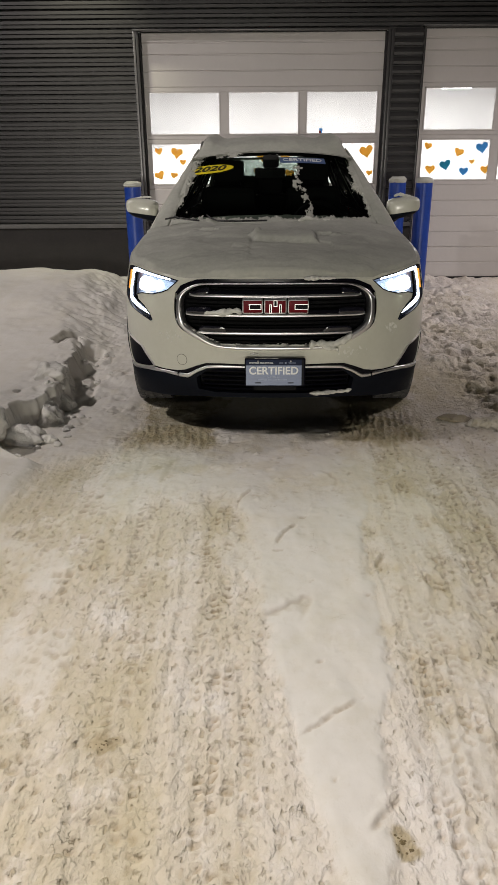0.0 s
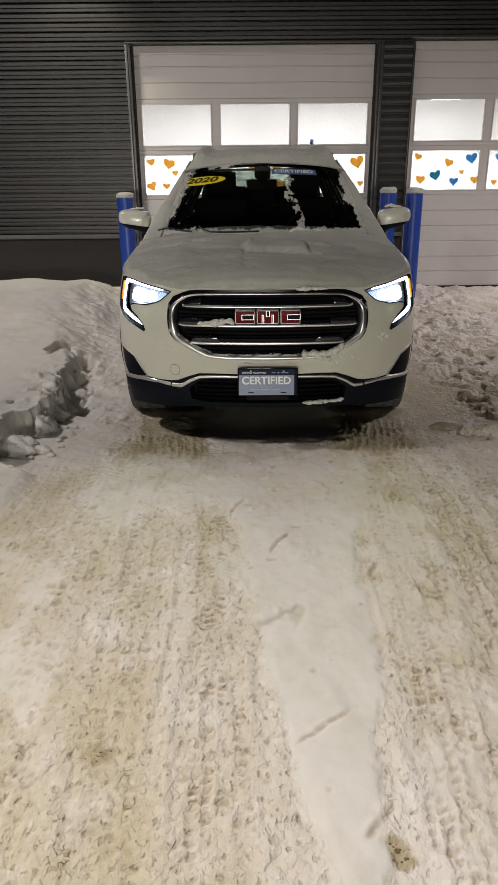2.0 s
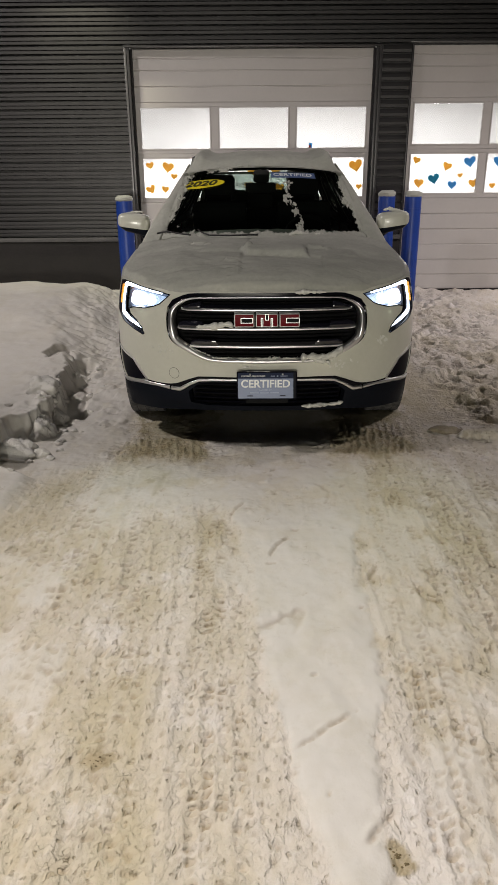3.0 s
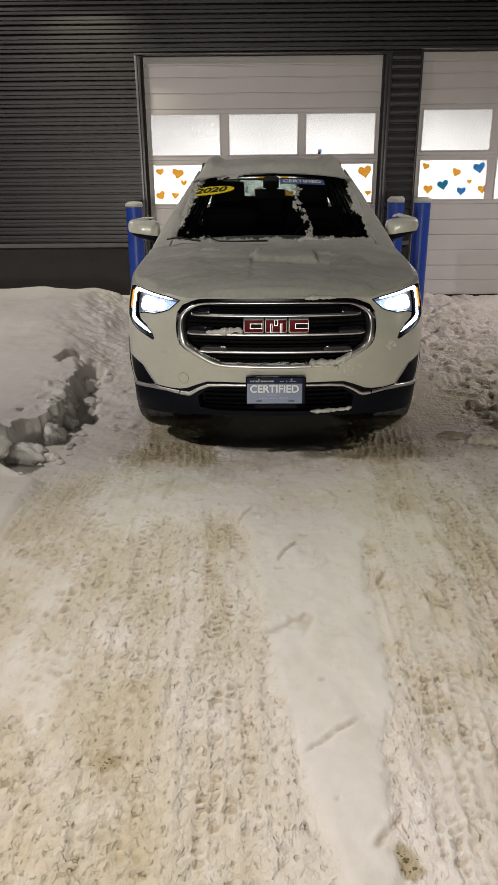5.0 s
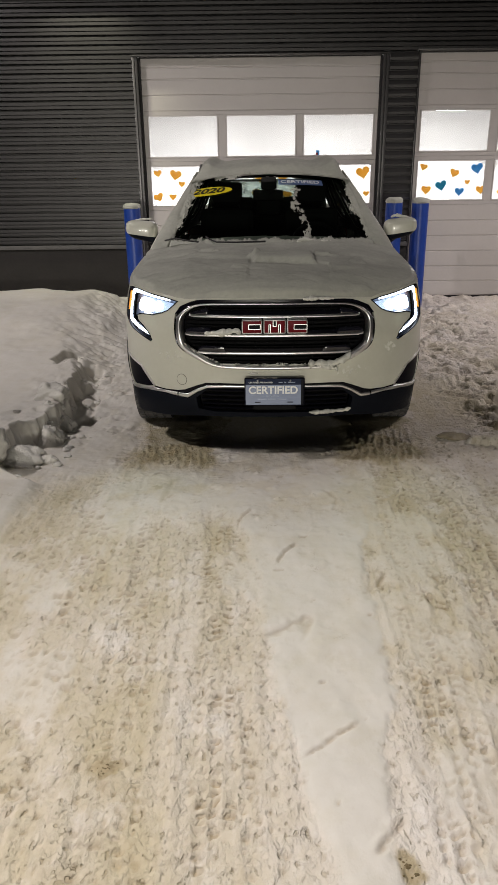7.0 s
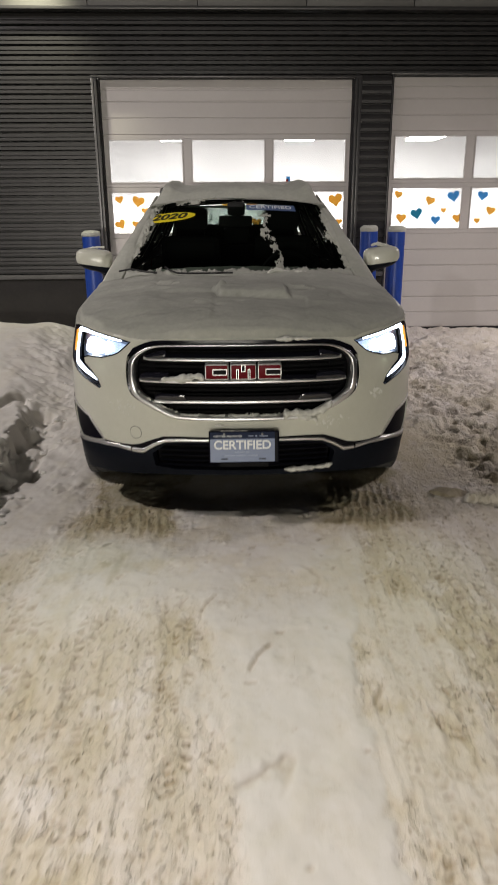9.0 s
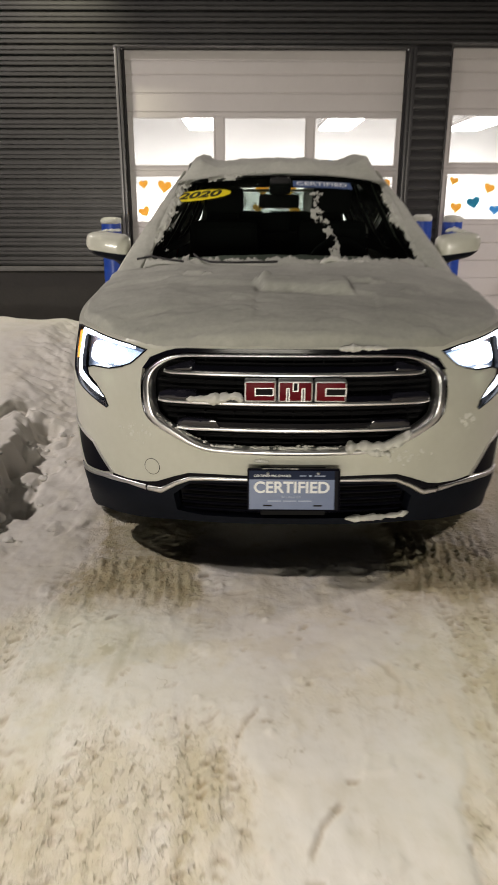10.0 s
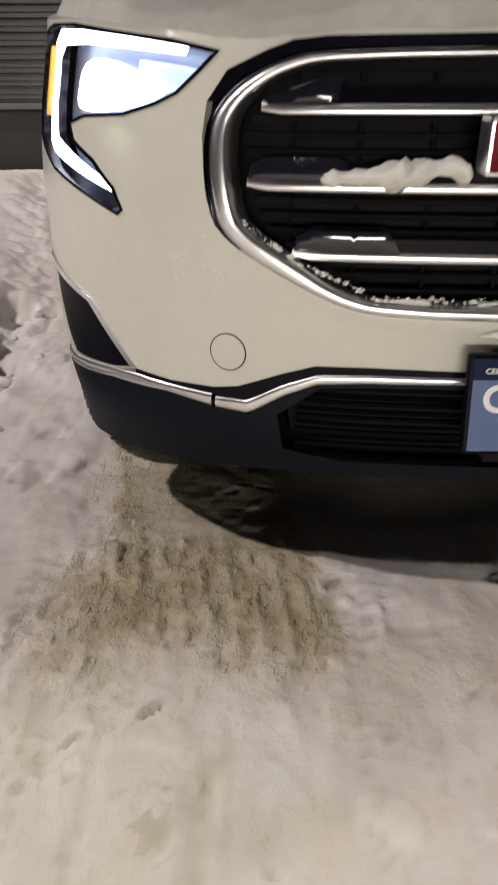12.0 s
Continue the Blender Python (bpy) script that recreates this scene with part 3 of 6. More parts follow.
    bank = bank + rubble * (0.12 * np.clip(fbm(x * 5, y * 5, 93, 4, 0.5) - 0.42, 0, 1) * sstep(5.6, 4.9, y) + 0.03 * np.clip(fbm(x * 15, y * 15, 89, 3, 0.6) - 0.46, 0, 1))
    beside = sstep(-0.75, -0.95, lx) * sstep(4.2, 4.8, y) * sstep(9.3, 8.5, y)
    b1, b2, bv = cells(x * 6.5 + crumb, y * 5.5, 85)
    h = h + beside * (1 - inside) * (0.035 * (fbm(x * 7, y * 5, 87, 4, 0.6) - 0.45) - 0.016 * sstep(0.40, 0.15, b1) * (bv > 0.6))
    # low wind ripples across the back of the bank, two footprints and a furrow
    h = h + 0.034 * sstep(0.40, 0.66, fbm(x * 3.2 + 0.8 * y, y * 5.5, 94, 3, 0.55)) * sstep(6.3, 7.0, y) * sstep(8.9, 8.2, y) * np.exp(-(((x + 1.0) / 0.45) ** 2))
    hollow = 0
    for px, py, rx, ry, deep in ((-0.93, 5.90, 0.085, 0.17, 0.055), (-1.17, 6.02, 0.075, 0.30, 0.06), (-0.74, 4.78, 0.05, 0.05, 0.025), (-0.80, 5.34, 0.10, 0.05, 0.030), (-1.24, 6.85, 0.10, 0.06, 0.03)):
        q = np.hypot((x - px) / rx, (y0 - py) / ry) + 0.7 * (fbm(x * 9, y0 * 9, 95, 3) - 0.5)
        hollow = hollow + deep * sstep(1.15, 0.75, q)
    along = np.clip((y0 - 4.76) / 0.46, 0, 1)
    hollow = hollow + 0.026 * np.exp(-(((x + 0.74 + 0.02 * along + 0.05 * (fbm(x * 6, y0 * 6, 96, 3) - 0.5)) / 0.022) ** 2)) * sstep(4.72, 4.80, y0) * sstep(5.26, 5.18, y0)
    keep = 1 - np.clip(inside + 0.7 * near_edge, 0, 1)
    h = h * (0.25 + 0.75 * keep) + bank - hollow
    dirt = dirt * keep + 0.02
    y = y0
    # under the car the snow lies thin and packed
    under = np.maximum(sstep(0.95, 0.70, np.abs(lx)) * sstep(4.75, 4.95, y), sstep(0.50, 0.38, np.abs(lx)) * sstep(4.25, 4.45, y)) * sstep(8.9, 8.6, y)
    h = h * (1 - 0.85 * under) - 0.01 * under
    return h, dirt, treads * keep, pit * keep, np.clip(worn ** 1.8 * keep * (1 - 0.75 * beside) * (1 - 0.8 * sstep(4.25, 4.4, y) * sstep(0.80, 0.60, np.abs(lx))) + 0.4 * right, 0, 1)


def axis_steps(lo, a, b, hi, fine, grow=1.16):
    mid = list(np.arange(a, b, fine))
    up, v, s = [], b, fine
    while v < hi:
        up.append(v)
        s *= grow
        v += s
    dn, v, s = [], a, fine
    while v > lo:
        s *= grow
        v -= s
        dn.append(v)
    return np.array(dn[::-1] + mid + up)


gx = axis_steps(-3.6, -1.05, 1.95, 4.2, 0.0085, 1.016)
gx = np.concatenate([axis_steps(-600, -3.62, -3.6, -3.6, 0.06, 1.2)[:-1], gx, axis_steps(4.2, 4.25, 4.3, 600, 0.06, 1.2)[1:]])
gx = np.unique(np.round(gx, 5))
gy = np.unique(np.round(np.concatenate([axis_steps(-600, 1.2, 4.72, 4.72, 0.0085, 1.1), axis_steps(4.73, 4.75, 9.8, 600, 0.022, 1.25)]), 5))
GX, GY = np.meshgrid(gx, gy, indexing="ij")
GH, GD, GT, GP, GW = ground_height(GX, GY)
far = np.maximum(sstep(9.83, 9.86, GY), sstep(12, 30, np.hypot(GX, GY)))
GH = GH * (1 - far)
n_, m_ = GX.shape
gi, gj = np.meshgrid(np.arange(n_ - 1), np.arange(m_ - 1), indexing="ij")
gi, gj = gi.ravel(), gj.ravel()
quads = np.stack([gi * m_ + gj, (gi + 1) * m_ + gj, (gi + 1) * m_ + gj + 1, gi * m_ + gj + 1], 1)
me = bpy.data.meshes.new("ground")
me.vertices.add(n_ * m_)
me.vertices.foreach_set("co", np.stack([GX, GY, GH], -1).astype(np.float32).ravel())
me.loops.add(len(quads) * 4)
me.loops.foreach_set("vertex_index", quads.astype(np.int32).ravel())
me.polygons.add(len(quads))
me.polygons.foreach_set("loop_start", np.arange(0, len(quads) * 4, 4, dtype=np.int32))
me.update(calc_edges=True)
me.polygons.foreach_set("use_smooth", np.ones(len(quads), dtype=bool))
dirt_layer = me.attributes.new("dirt", "FLOAT", "POINT")
dirt_layer.data.foreach_set("value", GD.astype(np.float32).ravel())
tread_layer = me.attributes.new("tread", "FLOAT", "POINT")
tread_layer.data.foreach_set("value", GT.astype(np.float32).ravel())
worn_layer = me.attributes.new("worn", "FLOAT", "POINT")
worn_layer.data.foreach_set("value", GW.astype(np.float32).ravel())
pit_layer = me.attributes.new("pit", "FLOAT", "POINT")
pit_layer.data.foreach_set("value", GP.astype(np.float32).ravel())
me.materials.append(M_GROUND)
tagged(new("ground", me), "trampled tan and white snow with wheel tracks and a ploughed bank", "snow ground", kind="structure")

# ---- broken snow lying along the bank ----


def chunk_mesh(bm, centre, size, seed):
    """An angular lump: a ball cut flat by a few planes and roughened."""
    r = random.Random(seed)
    made = bmesh.ops.create_icosphere(bm, subdivisions=4, radius=1.0)["verts"]
    planes = []
    for _ in range(7):
        n = Vector((r.uniform(-1, 1), r.uniform(-1, 1), r.uniform(-0.5, 1))).normalized()
        planes.append((n, r.uniform(0.55, 0.88)))
    turn = Euler((r.uniform(-.3, .3), r.uniform(-.3, .3), r.uniform(0, 6))).to_matrix()
    for v in made:
        for n, d in planes:
            k = v.co.dot(n) - d
            if k > 0:
                v.co -= n * k * 0.90
        v.co *= 1 + 0.26 * noise.noise(v.co * 1.7 + Vector((seed * 3.7, 0, 0))) + 0.15 * noise.noise(v.co * 4.5 + Vector((0, seed, 0))) + 0.06 * noise.noise(v.co * 13)
        v.co = turn @ v.co
        v.co = Vector((v.co.x * size[0], v.co.y * size[1], v.co.z * size[2])) + Vector(centre)


def ground_z(x, y):
    return float(ground_height(np.array([x]), np.array([y]))[0][0])


CHUNKS = [(1.64, 4.44, .11, .06, .035), (-0.99, 4.10, .16, .13, .13), (-1.13, 3.98, .14, .12, .13), (-0.89, 4.40, .09, .10, .12), (-0.97, 4.80, .12, .14, .09)]
rc = random.Random(21)
for k in range(14):
    y = 3.74 + 1.3 * (k + rc.random()) / 14
    x = -0.90 + 0.05 * math.sin(y * 5) + rc.gauss(-0.02, 0.085) - 0.10 * (y < 4.0)
    q = 0.018 + 0.055 * rc.random() ** 2.4
    CHUNKS.append((x, y, q * rc.uniform(.9, 1.4), q * rc.uniform(.8, 1.2), q * rc.uniform(.7, 1.1)))
for k, (x, y, a, b, c) in enumerate(CHUNKS):
    bm = bmesh.new()
    chunk_mesh(bm, (x, y, ground_z(x, y) + c * 0.05), (a, b, c), 11 + k)
    ob = part("snow_chunk", bm, M_CHUNK if x < 0 else M_BROWNSNOW, smooth=True, sharp=60)
    tagged(ob, "broken lump of packed snow beside the ploughed bank" if x < 0 else "low lump of brown packed snow beside the lane", "snow", "broken snow lumps")
bm = bmesh.new()
rb = random.Random(8)
for k in range(40):
    y = rb.uniform(3.75, 7.5)
    x = -0.80 + rb.gauss(-0.03, 0.09)
    q = rb.uniform(0.008, 0.024)
    r_ = bmesh.ops.create_icosphere(bm, subdivisions=2, radius=q)["verts"]
    z = ground_z(x, y)
    for v in r_:
        v.co *= 1 + 0.35 * noise.noise(v.co * 60 + Vector((k, 0, 0)))
        v.co = Vector((v.co.x * 1.2 + x, v.co.y + y, v.co.z * 0.75 + z + q * 0.2))
tagged(part("snow_rubble", bm, M_CHUNK, smooth=True), "crumbs of broken snow along the bank's foot", "snow", kind="stuff")

for cx_, cy_ in ((-0.045, 1.84), (0.743, 1.53)):
    bm = bmesh.new()
    for k in range(16):
        x, y, q = cx_ + rb.gauss(0, 0.014), cy_ + rb.gauss(0, 0.012), rb.uniform(0.0012, 0.0038)
        z = ground_z(x, y)
        for v in bmesh.ops.create_icosphere(bm, subdivisions=2, radius=q)["verts"]:
            v.co *= 1 + 0.4 * noise.noise(v.co * 120 + Vector((k, 0, 0)))
            v.co = Vector((v.co.x * 1.3 + x, v.co.y + y, v.co.z * 0.4 + z))
    tagged(part("dirt_clod", bm, M_MUD, smooth=True), "brown crumbs of dirt dropped on the packed snow", "dirt", kind="stuff")

# ---- the building ----
WALL_Y, LEAF_Y = 9.77, 9.87
D1_L, D1_R, D_TOP = -0.94, 1.970, 2.91
D2_L = 2.455
D2_UP = 0.032
D2_R = D2_L + (D1_R - D1_L)
LEDGE, PITCH, SOFFIT = 0.745, 0.0990, 3.60

wall = empty("wall_front", Matrix(), "charcoal ribbed metal siding above a dark concrete base", "wall", kind="structure")


def siding_mesh(length, lap):
    """One course: lap False has a deep groove and a fine one, True a plain lapped board."""
    if lap:
        prof = [(0.030, 0.0), (0.030, 0.014), (0.004, 0.018), (0.0, 0.05), (0.006, 0.082), (0.014, PITCH)]
    else:
        prof = [(0.100, 0.0), (0.100, 0.020), (0.004, 0.023), (0.001, 0.026), (0.001, 0.054), (0.050, 0.0555), (0.050, 0.0635), (0.001, 0.065), (0.002, 0.096), (0.006, PITCH)]
    verts = [(x, y, z) for x in (0, length) for y, z in prof] + [(x, 0.103, z) for x in (0, length) for z in (0, PITCH)]
    k = len(prof)
    faces = [(i, k + i, k + i + 1, i + 1) for i in range(k - 1)]
    faces += [tuple(range(k)) + (2 * k + 1, 2 * k), tuple(range(2 * k - 1, k - 1, -1)) + (2 * k + 2, 2 * k + 3)]
    me = bpy.data.meshes.new("siding_course")
    me.from_pydata(verts, [], faces)
    me.materials.append(M_SIDING)
    return me


def courses(x0, x1, z0, z1, lap):
    me = siding_mesh(x1 - x0, lap)
    for k in range(int(round((z1 - z0) / PITCH))):
        ob = new("siding_course", me)
        ob.parent = wall
        ob.location = (x0, WALL_Y + 0.0015 * (k % 3), z0 + k * PITCH)


box_part("wall_core", -9, D1_L - 0.10, WALL_Y + 0.105, WALL_Y + 0.30, 0, 5.2, M_BASE, wall)
box_part("wall_core", D1_R + 0.10, D2_L - 0.06, WALL_Y + 0.105, WALL_Y + 0.30, 0, 5.2, M_BASE, wall)
box_part("wall_core", D2_R + 0.08, 12, WALL_Y + 0.105, WALL_Y + 0.30, 0, 5.2, M_BASE, wall)
box_part("wall_core", D1_L - 0.10, D1_R + 0.10, WALL_Y + 0.105, WALL_Y + 0.30, D_TOP + 0.09, 5.2, M_BASE, wall)
box_part("wall_core", D2_L - 0.06, D2_R + 0.08, WALL_Y + 0.105, WALL_Y + 0.30, D_TOP + 0.09, 5.2, M_BASE, wall)
for a, b in ((-9, D1_L - 0.09), (D1_R + 0.10, D2_L - 0.045), (D2_R + 0.09, 12)):
    box_part("concrete_base", a, b, WALL_Y - 0.02, WALL_Y + 0.06, -0.1, LEDGE - 0.052, M_BASE, wall, 0.006)
    box_part("ledge_flashing", a, b, WALL_Y - 0.045, WALL_Y + 0.06, LEDGE - 0.048, LEDGE + 0.002, M_LEDGE, wall, 0.006)
for a, b, up in ((D1_L - 0.085, D1_R + 0.085, 0), (D2_L - 0.06, D2_R + 0.085, D2_UP)):
    box_part("head_flashing", a, b, WALL_Y - 0.03, WALL_Y + 0.06, D_TOP + up + 0.003, D_TOP + up + 0.022, M_STEELTRIM, wall, 0.005)
FASCIA_X = [-0.99 + 1.195 * k for k in range(-5, 9)]
for a, b in zip(FASCIA_X, FASCIA_X[1:]):
    box_part("fascia_panel", a + 0.004, b - 0.004, WALL_Y - 0.10, WALL_Y + 0.05, SOFFIT, SOFFIT + 1.2, M_FASCIA, wall, 0.004)
box_part("fascia_back", -9, 12, WALL_Y - 0.06, WALL_Y + 0.06, SOFFIT + 0.01, 5.2, M_BASE, wall)
box_part("drip_edge", -9, 12, WALL_Y - 0.12, WALL_Y + 0.05, SOFFIT - 0.035, SOFFIT - 0.002, M_STEELTRIM, wall, 0.004)

# closing walls and roof of the building
shell = empty("wall_side", Matrix(), "plain dark outer walls of the workshop", "wall", kind="structure")
box_part("side_wall", -9.2, -9, WALL_Y, 22.8, 0, 5.2, M_BASE, shell)
box_part("side_wall", 12, 12.2, WALL_Y, 22.8, 0, 5.2, M_BASE, shell)
tagged(box_part("roof", -9.2, 12.2, WALL_Y - 0.1, 22.8, 5.2, 5.4, M_BASE), "flat dark roof of the workshop", "roof", kind="structure")


def overhead_door(name, label, x_left, right_jamb, up=0.0):
    """Sectional door: five sections, two of them glazed with three panes each."""
    door = empty(name, pose(x_left, LEAF_Y, up), label, "garage door", kind="structure")
    w, sec = D1_R - D1_L, D_TOP / 5
    for k in range(5):
        z0, z1 = k * sec + 0.0008, (k + 1) * sec - 0.0008
        if k in (2, 3):
            rail = 0.045
            xs = [0.045, 0.927, 1.022, 1.903, 1.985, 2.870]
            sect = part("glazed_section", bmesh.new(), M_DOOR, door)
            bm = bmesh.new()
            box(bm, 0, w, 0, 0.045, z0, z0 + rail, 0.004)
            box(bm, 0, w, 0, 0.045, z1 - rail, z1, 0.004)
            cuts = [0] + xs + [w]
            for a, b in zip(cuts[::2], cuts[1::2]):
                box(bm, a, b, 0.001, 0.044, z0 + rail, z1 - rail, 0.003)
            bm.to_mesh(sect.data)
            bm.free()
            for a, b in zip(xs[::2], xs[1::2]):
                pane = box_part("pane", a, b, 0.020, 0.026, z0 + rail, z1 - rail, M_PANE, sect)
                pane.visible_shadow = False
                for q0, q1, r0, r1 in ((a, b, z0 + rail, z0 + rail + 0.014), (a, b, z1 - rail - 0.014, z1 - rail), (a, a + 0.014, z0 + rail + 0.014, z1 - rail - 0.014), (b - 0.014, b, z0 + rail + 0.014, z1 - rail - 0.014)):
                    box_part("glazing_bead", q0, q1, -0.004, 0.019, r0, r1, M_DOOR, sect)
        else:
            prof = [(0.006, z0), (0.0, z0 + 0.008)]
            for q in (0.30, 0.60, 0.82) if k == 4 else (0.33, 0.66):
                zr = z0 + q * sec
                prof += [(0.0, zr - 0.010), (0.009, zr - 0.004), (0.009, zr + 0.004), (0.0, zr + 0.010)]
            prof += [(0.0, z1 - 0.008), (0.006, z1)]
            n = len(prof)
            verts = [(x, y, z) for x in (0, w) for y, z in prof] + [(x, 0.045, z) for x in (0, w) for z in (z0, z1)]
            faces = [(i, n + i, n + i + 1, i + 1) for i in range(n - 1)]
            faces += [tuple(range(n)) + (2 * n + 1, 2 * n), tuple(range(2 * n - 1, n - 1, -1)) + (2 * n + 2, 2 * n + 3), (2 * n, 2 * n + 1, 2 * n + 3, 2 * n + 2)]
            link_mesh("solid_section", verts, faces, M_DOOR, door, smooth=False)
    # strips over the leaf and behind its joints, added to stop bay light leaking
    box_part("top_light_stop", -0.02, w + 0.02, 0.01, 0.05, D_TOP + 0.001, D_TOP + 0.12, M_SEAL, door)
    for k in range(1, 5):
        box_part("joint_light_stop", 0.001, w - 0.001, 0.0465, 0.052, k * sec - 0.02, k * sec + 0.02, M_SEAL, door)
    box_part("bottom_seal", 0, w, 0.004, 0.04, -0.06, 0.002, M_SEAL, door)
    box_part("jamb_seal", -0.022, -0.002, -0.04, 0.04, 0, D_TOP, M_SEAL, door)
    box_part("jamb_seal", w + 0.002, w + 0.022, -0.04, 0.04, 0, D_TOP, M_SEAL, door)
    box_part("jamb", -0.055 if right_jamb else -0.040, -0.024, -0.115, 0.10, 0, D_TOP + 0.003, M_STEELTRIM, door, 0.003)
    box_part("jamb", w + 0.024, w + 0.055, -0.115, 0.10, 0, D_TOP + 0.003, M_STEELTRIM, door, 0.003)
    if right_jamb:
        box_part("jamb_edge", -0.085, -0.057, -0.125, -0.06, 0, D_TOP + 0.003, M_TRACK, door, 0.005, "pale steel corner guard")
        box_part("jamb_edge", w + 0.057, w + 0.095, -0.125, -0.06, 0, D_TOP + 0.003, M_STEELTRIM, door, 0.005)
    return door


overhead_door("door_1", "white overhead workshop door with two rows of lit panes", D1_L, True)
overhead_door("door_2", "white overhead workshop door with heart stickers on its lit panes", D2_L, False, D2_UP)

# flat cards in place of small things on a sill behind the pane
card = box_part("small_item_card", 1.215, 1.258, 9.8865, 9.8885, 1.787, 1.862, M_HBLUE, None, 0)
tagged(card, "small blue and red item, made as a card in a door pane", "sticker")
box_part("card_band", 1.212, 1.238, 9.8845, 9.8864, 1.788, 1.835, M_CARDRED, card)
tagged(box_part("small_item_card", 1.44, 1.50, 9.8865, 9.8885, 1.787, 1.805, M_STEELTRIM, None, 0), "small grey item, made as a card in a door pane", "sticker")

# the lit bay behind the doors
BAY_BACK = 22.4
tagged(box_part("floor", -9, 12, 10.06, BAY_BACK, -0.08, 0.012, M_BAYFLOOR), "pale concrete workshop floor", "floor", kind="structure")
tagged(box_part("wall_back", -9, 12, BAY_BACK, BAY_BACK + 0.2, 0, 4.4, M_BAYWALL), "white painted back wall of the workshop", "wall", kind="structure")
tagged(box_part("ceiling", -9, 12, 10.07, BAY_BACK, 4.4, 4.5, M_BAYWALL), "white workshop ceiling", "ceiling", kind="structure")


def bay_lamp(x):
    th = empty("ceiling_lamp", pose(x, 20.0, 3.26), "white hanging workshop lamp, switched on", "ceiling lamp", "lamps in the workshop")
    bm = bmesh.new()
    box(bm, -0.41, 0.41, -1.23, 1.23, 0.0, 0.08, 0.01)
    part("housing", bm, M_DOOR, th, smooth=True)
    box_part("diffuser", -0.385, 0.385, -1.2, 1.2, -0.06, -0.002, M_TUBE, th, 0.01, "glowing white diffuser")
    for sx in (-0.32, 0.32):
        bm = bmesh.new()
        tube(bm, [(sx, 0, 0.08), (sx, 0, 1.14)], 0.005, 6)
        part("cable", bm, M_BLACK, th)
    lamp("bay_lamp_light", "SPOT", (x, 20.6, 3.17), (x, 21.0, 0), 420, (1.0, 0.97, 0.96), 0.08, cone=112, blend=0.15)


for lx_ in (-4.05, -0.74, 2.56, 5.83, 9.1):
    bay_lamp(lx_)
# even fill added below the ceiling to brighten the bay; no fixture belongs to it
lamp("bay_fill_light", "AREA", (1.5, 15.6, 4.3), (1.5, 15.6, 0), 620, (1.0, 0.955, 0.945), 12.0, size_y=9.0)


def heart(x, z, size, material, tilt, colour, dx=0.0):
    n = 36
    pts = []
    for k in range(n):
        a = 2 * math.pi * k / n
        hx, hz = 16 * math.sin(a) ** 3, 13 * math.cos(a) - 5 * math.cos(2 * a) - 2 * math.cos(3 * a) - math.cos(4 * a)
        pts.append((hx / 32 * size, (hz + 2) / 32 * size))
    ca, sa = math.cos(radians(tilt)), math.sin(radians(tilt))
    bm = bmesh.new()
    f = bm.faces.new([bm.verts.new((a * ca - b * sa, 0, a * sa + b * ca)) for a, b in pts])
    r = bmesh.ops.extrude_face_region(bm, geom=[f])
    bmesh.ops.translate(bm, vec=(0, 0.002, 0), verts=[v for v in r["geom"] if isinstance(v, bmesh.types.BMVert)])
    bmesh.ops.recalc_face_normals(bm, faces=bm.faces[:])
    ob = part("heart_sticker", bm, material)
    ob.matrix_world = pose(x, LEAF_Y + 0.0165, z)
    tagged(ob, colour + " paper heart stuck on the door pane", "sticker", "hearts on the door panes")


for x, z, size, which, tilt in (
    (-0.80, 1.605, 0.10, 0, 8), (-0.575, 1.58, 0.15, 0, -10), (-0.80, 1.32, 0.13, 0, 25), (-0.62, 1.32, 0.10, 0, -5), (-0.50, 1.475, 0.09, 0, 0),
    (1.82, 1.585, 0.17, 0, 12), (1.87, 1.335, 0.08, 0, 0), (0.50, 1.55, 0.15, 0, 6), (0.79, 1.55, 0.15, 0, -8), (1.11, 1.65, 0.13, 0, 5),
    (1.12, 1.46, 0.12, 0, 8), (0.82, 1.66, 0.10, 0, -4), (0.45, 1.36, 0.11, 0, 3), (0.85, 1.33, 0.12, 0, -8),
):
    heart(x, z, size, (M_ORANGE, M_HBLUE, M_HTEAL)[which], tilt, ("orange", "blue", "teal")[which])
for x, z, size, which, tilt in (
    (2.59, 1.645, 0.10, 0, -14), (2.985, 1.57, 0.12, 0, -18), (3.275, 1.62, 0.15, 1, 12), (2.83, 1.42, 0.145, 2, 14), (3.165, 1.46, 0.07, 0, 8),
    (2.64, 1.37, 0.125, 0, -2), (3.07, 1.345, 0.12, 1, 0), (3.34, 1.365, 0.12, 0, 5), (3.635, 1.625, 0.13, 1, -6), (3.59, 1.335, 0.08, 0, 4), (3.75, 1.45, 0.12, 0, -10), (4.0, 1.58, 0.13, 2, 8),
):
    heart(x, z, size, (M_ORANGE, M_HBLUE, M_HTEAL)[which], tilt, ("orange", "blue", "teal")[which])


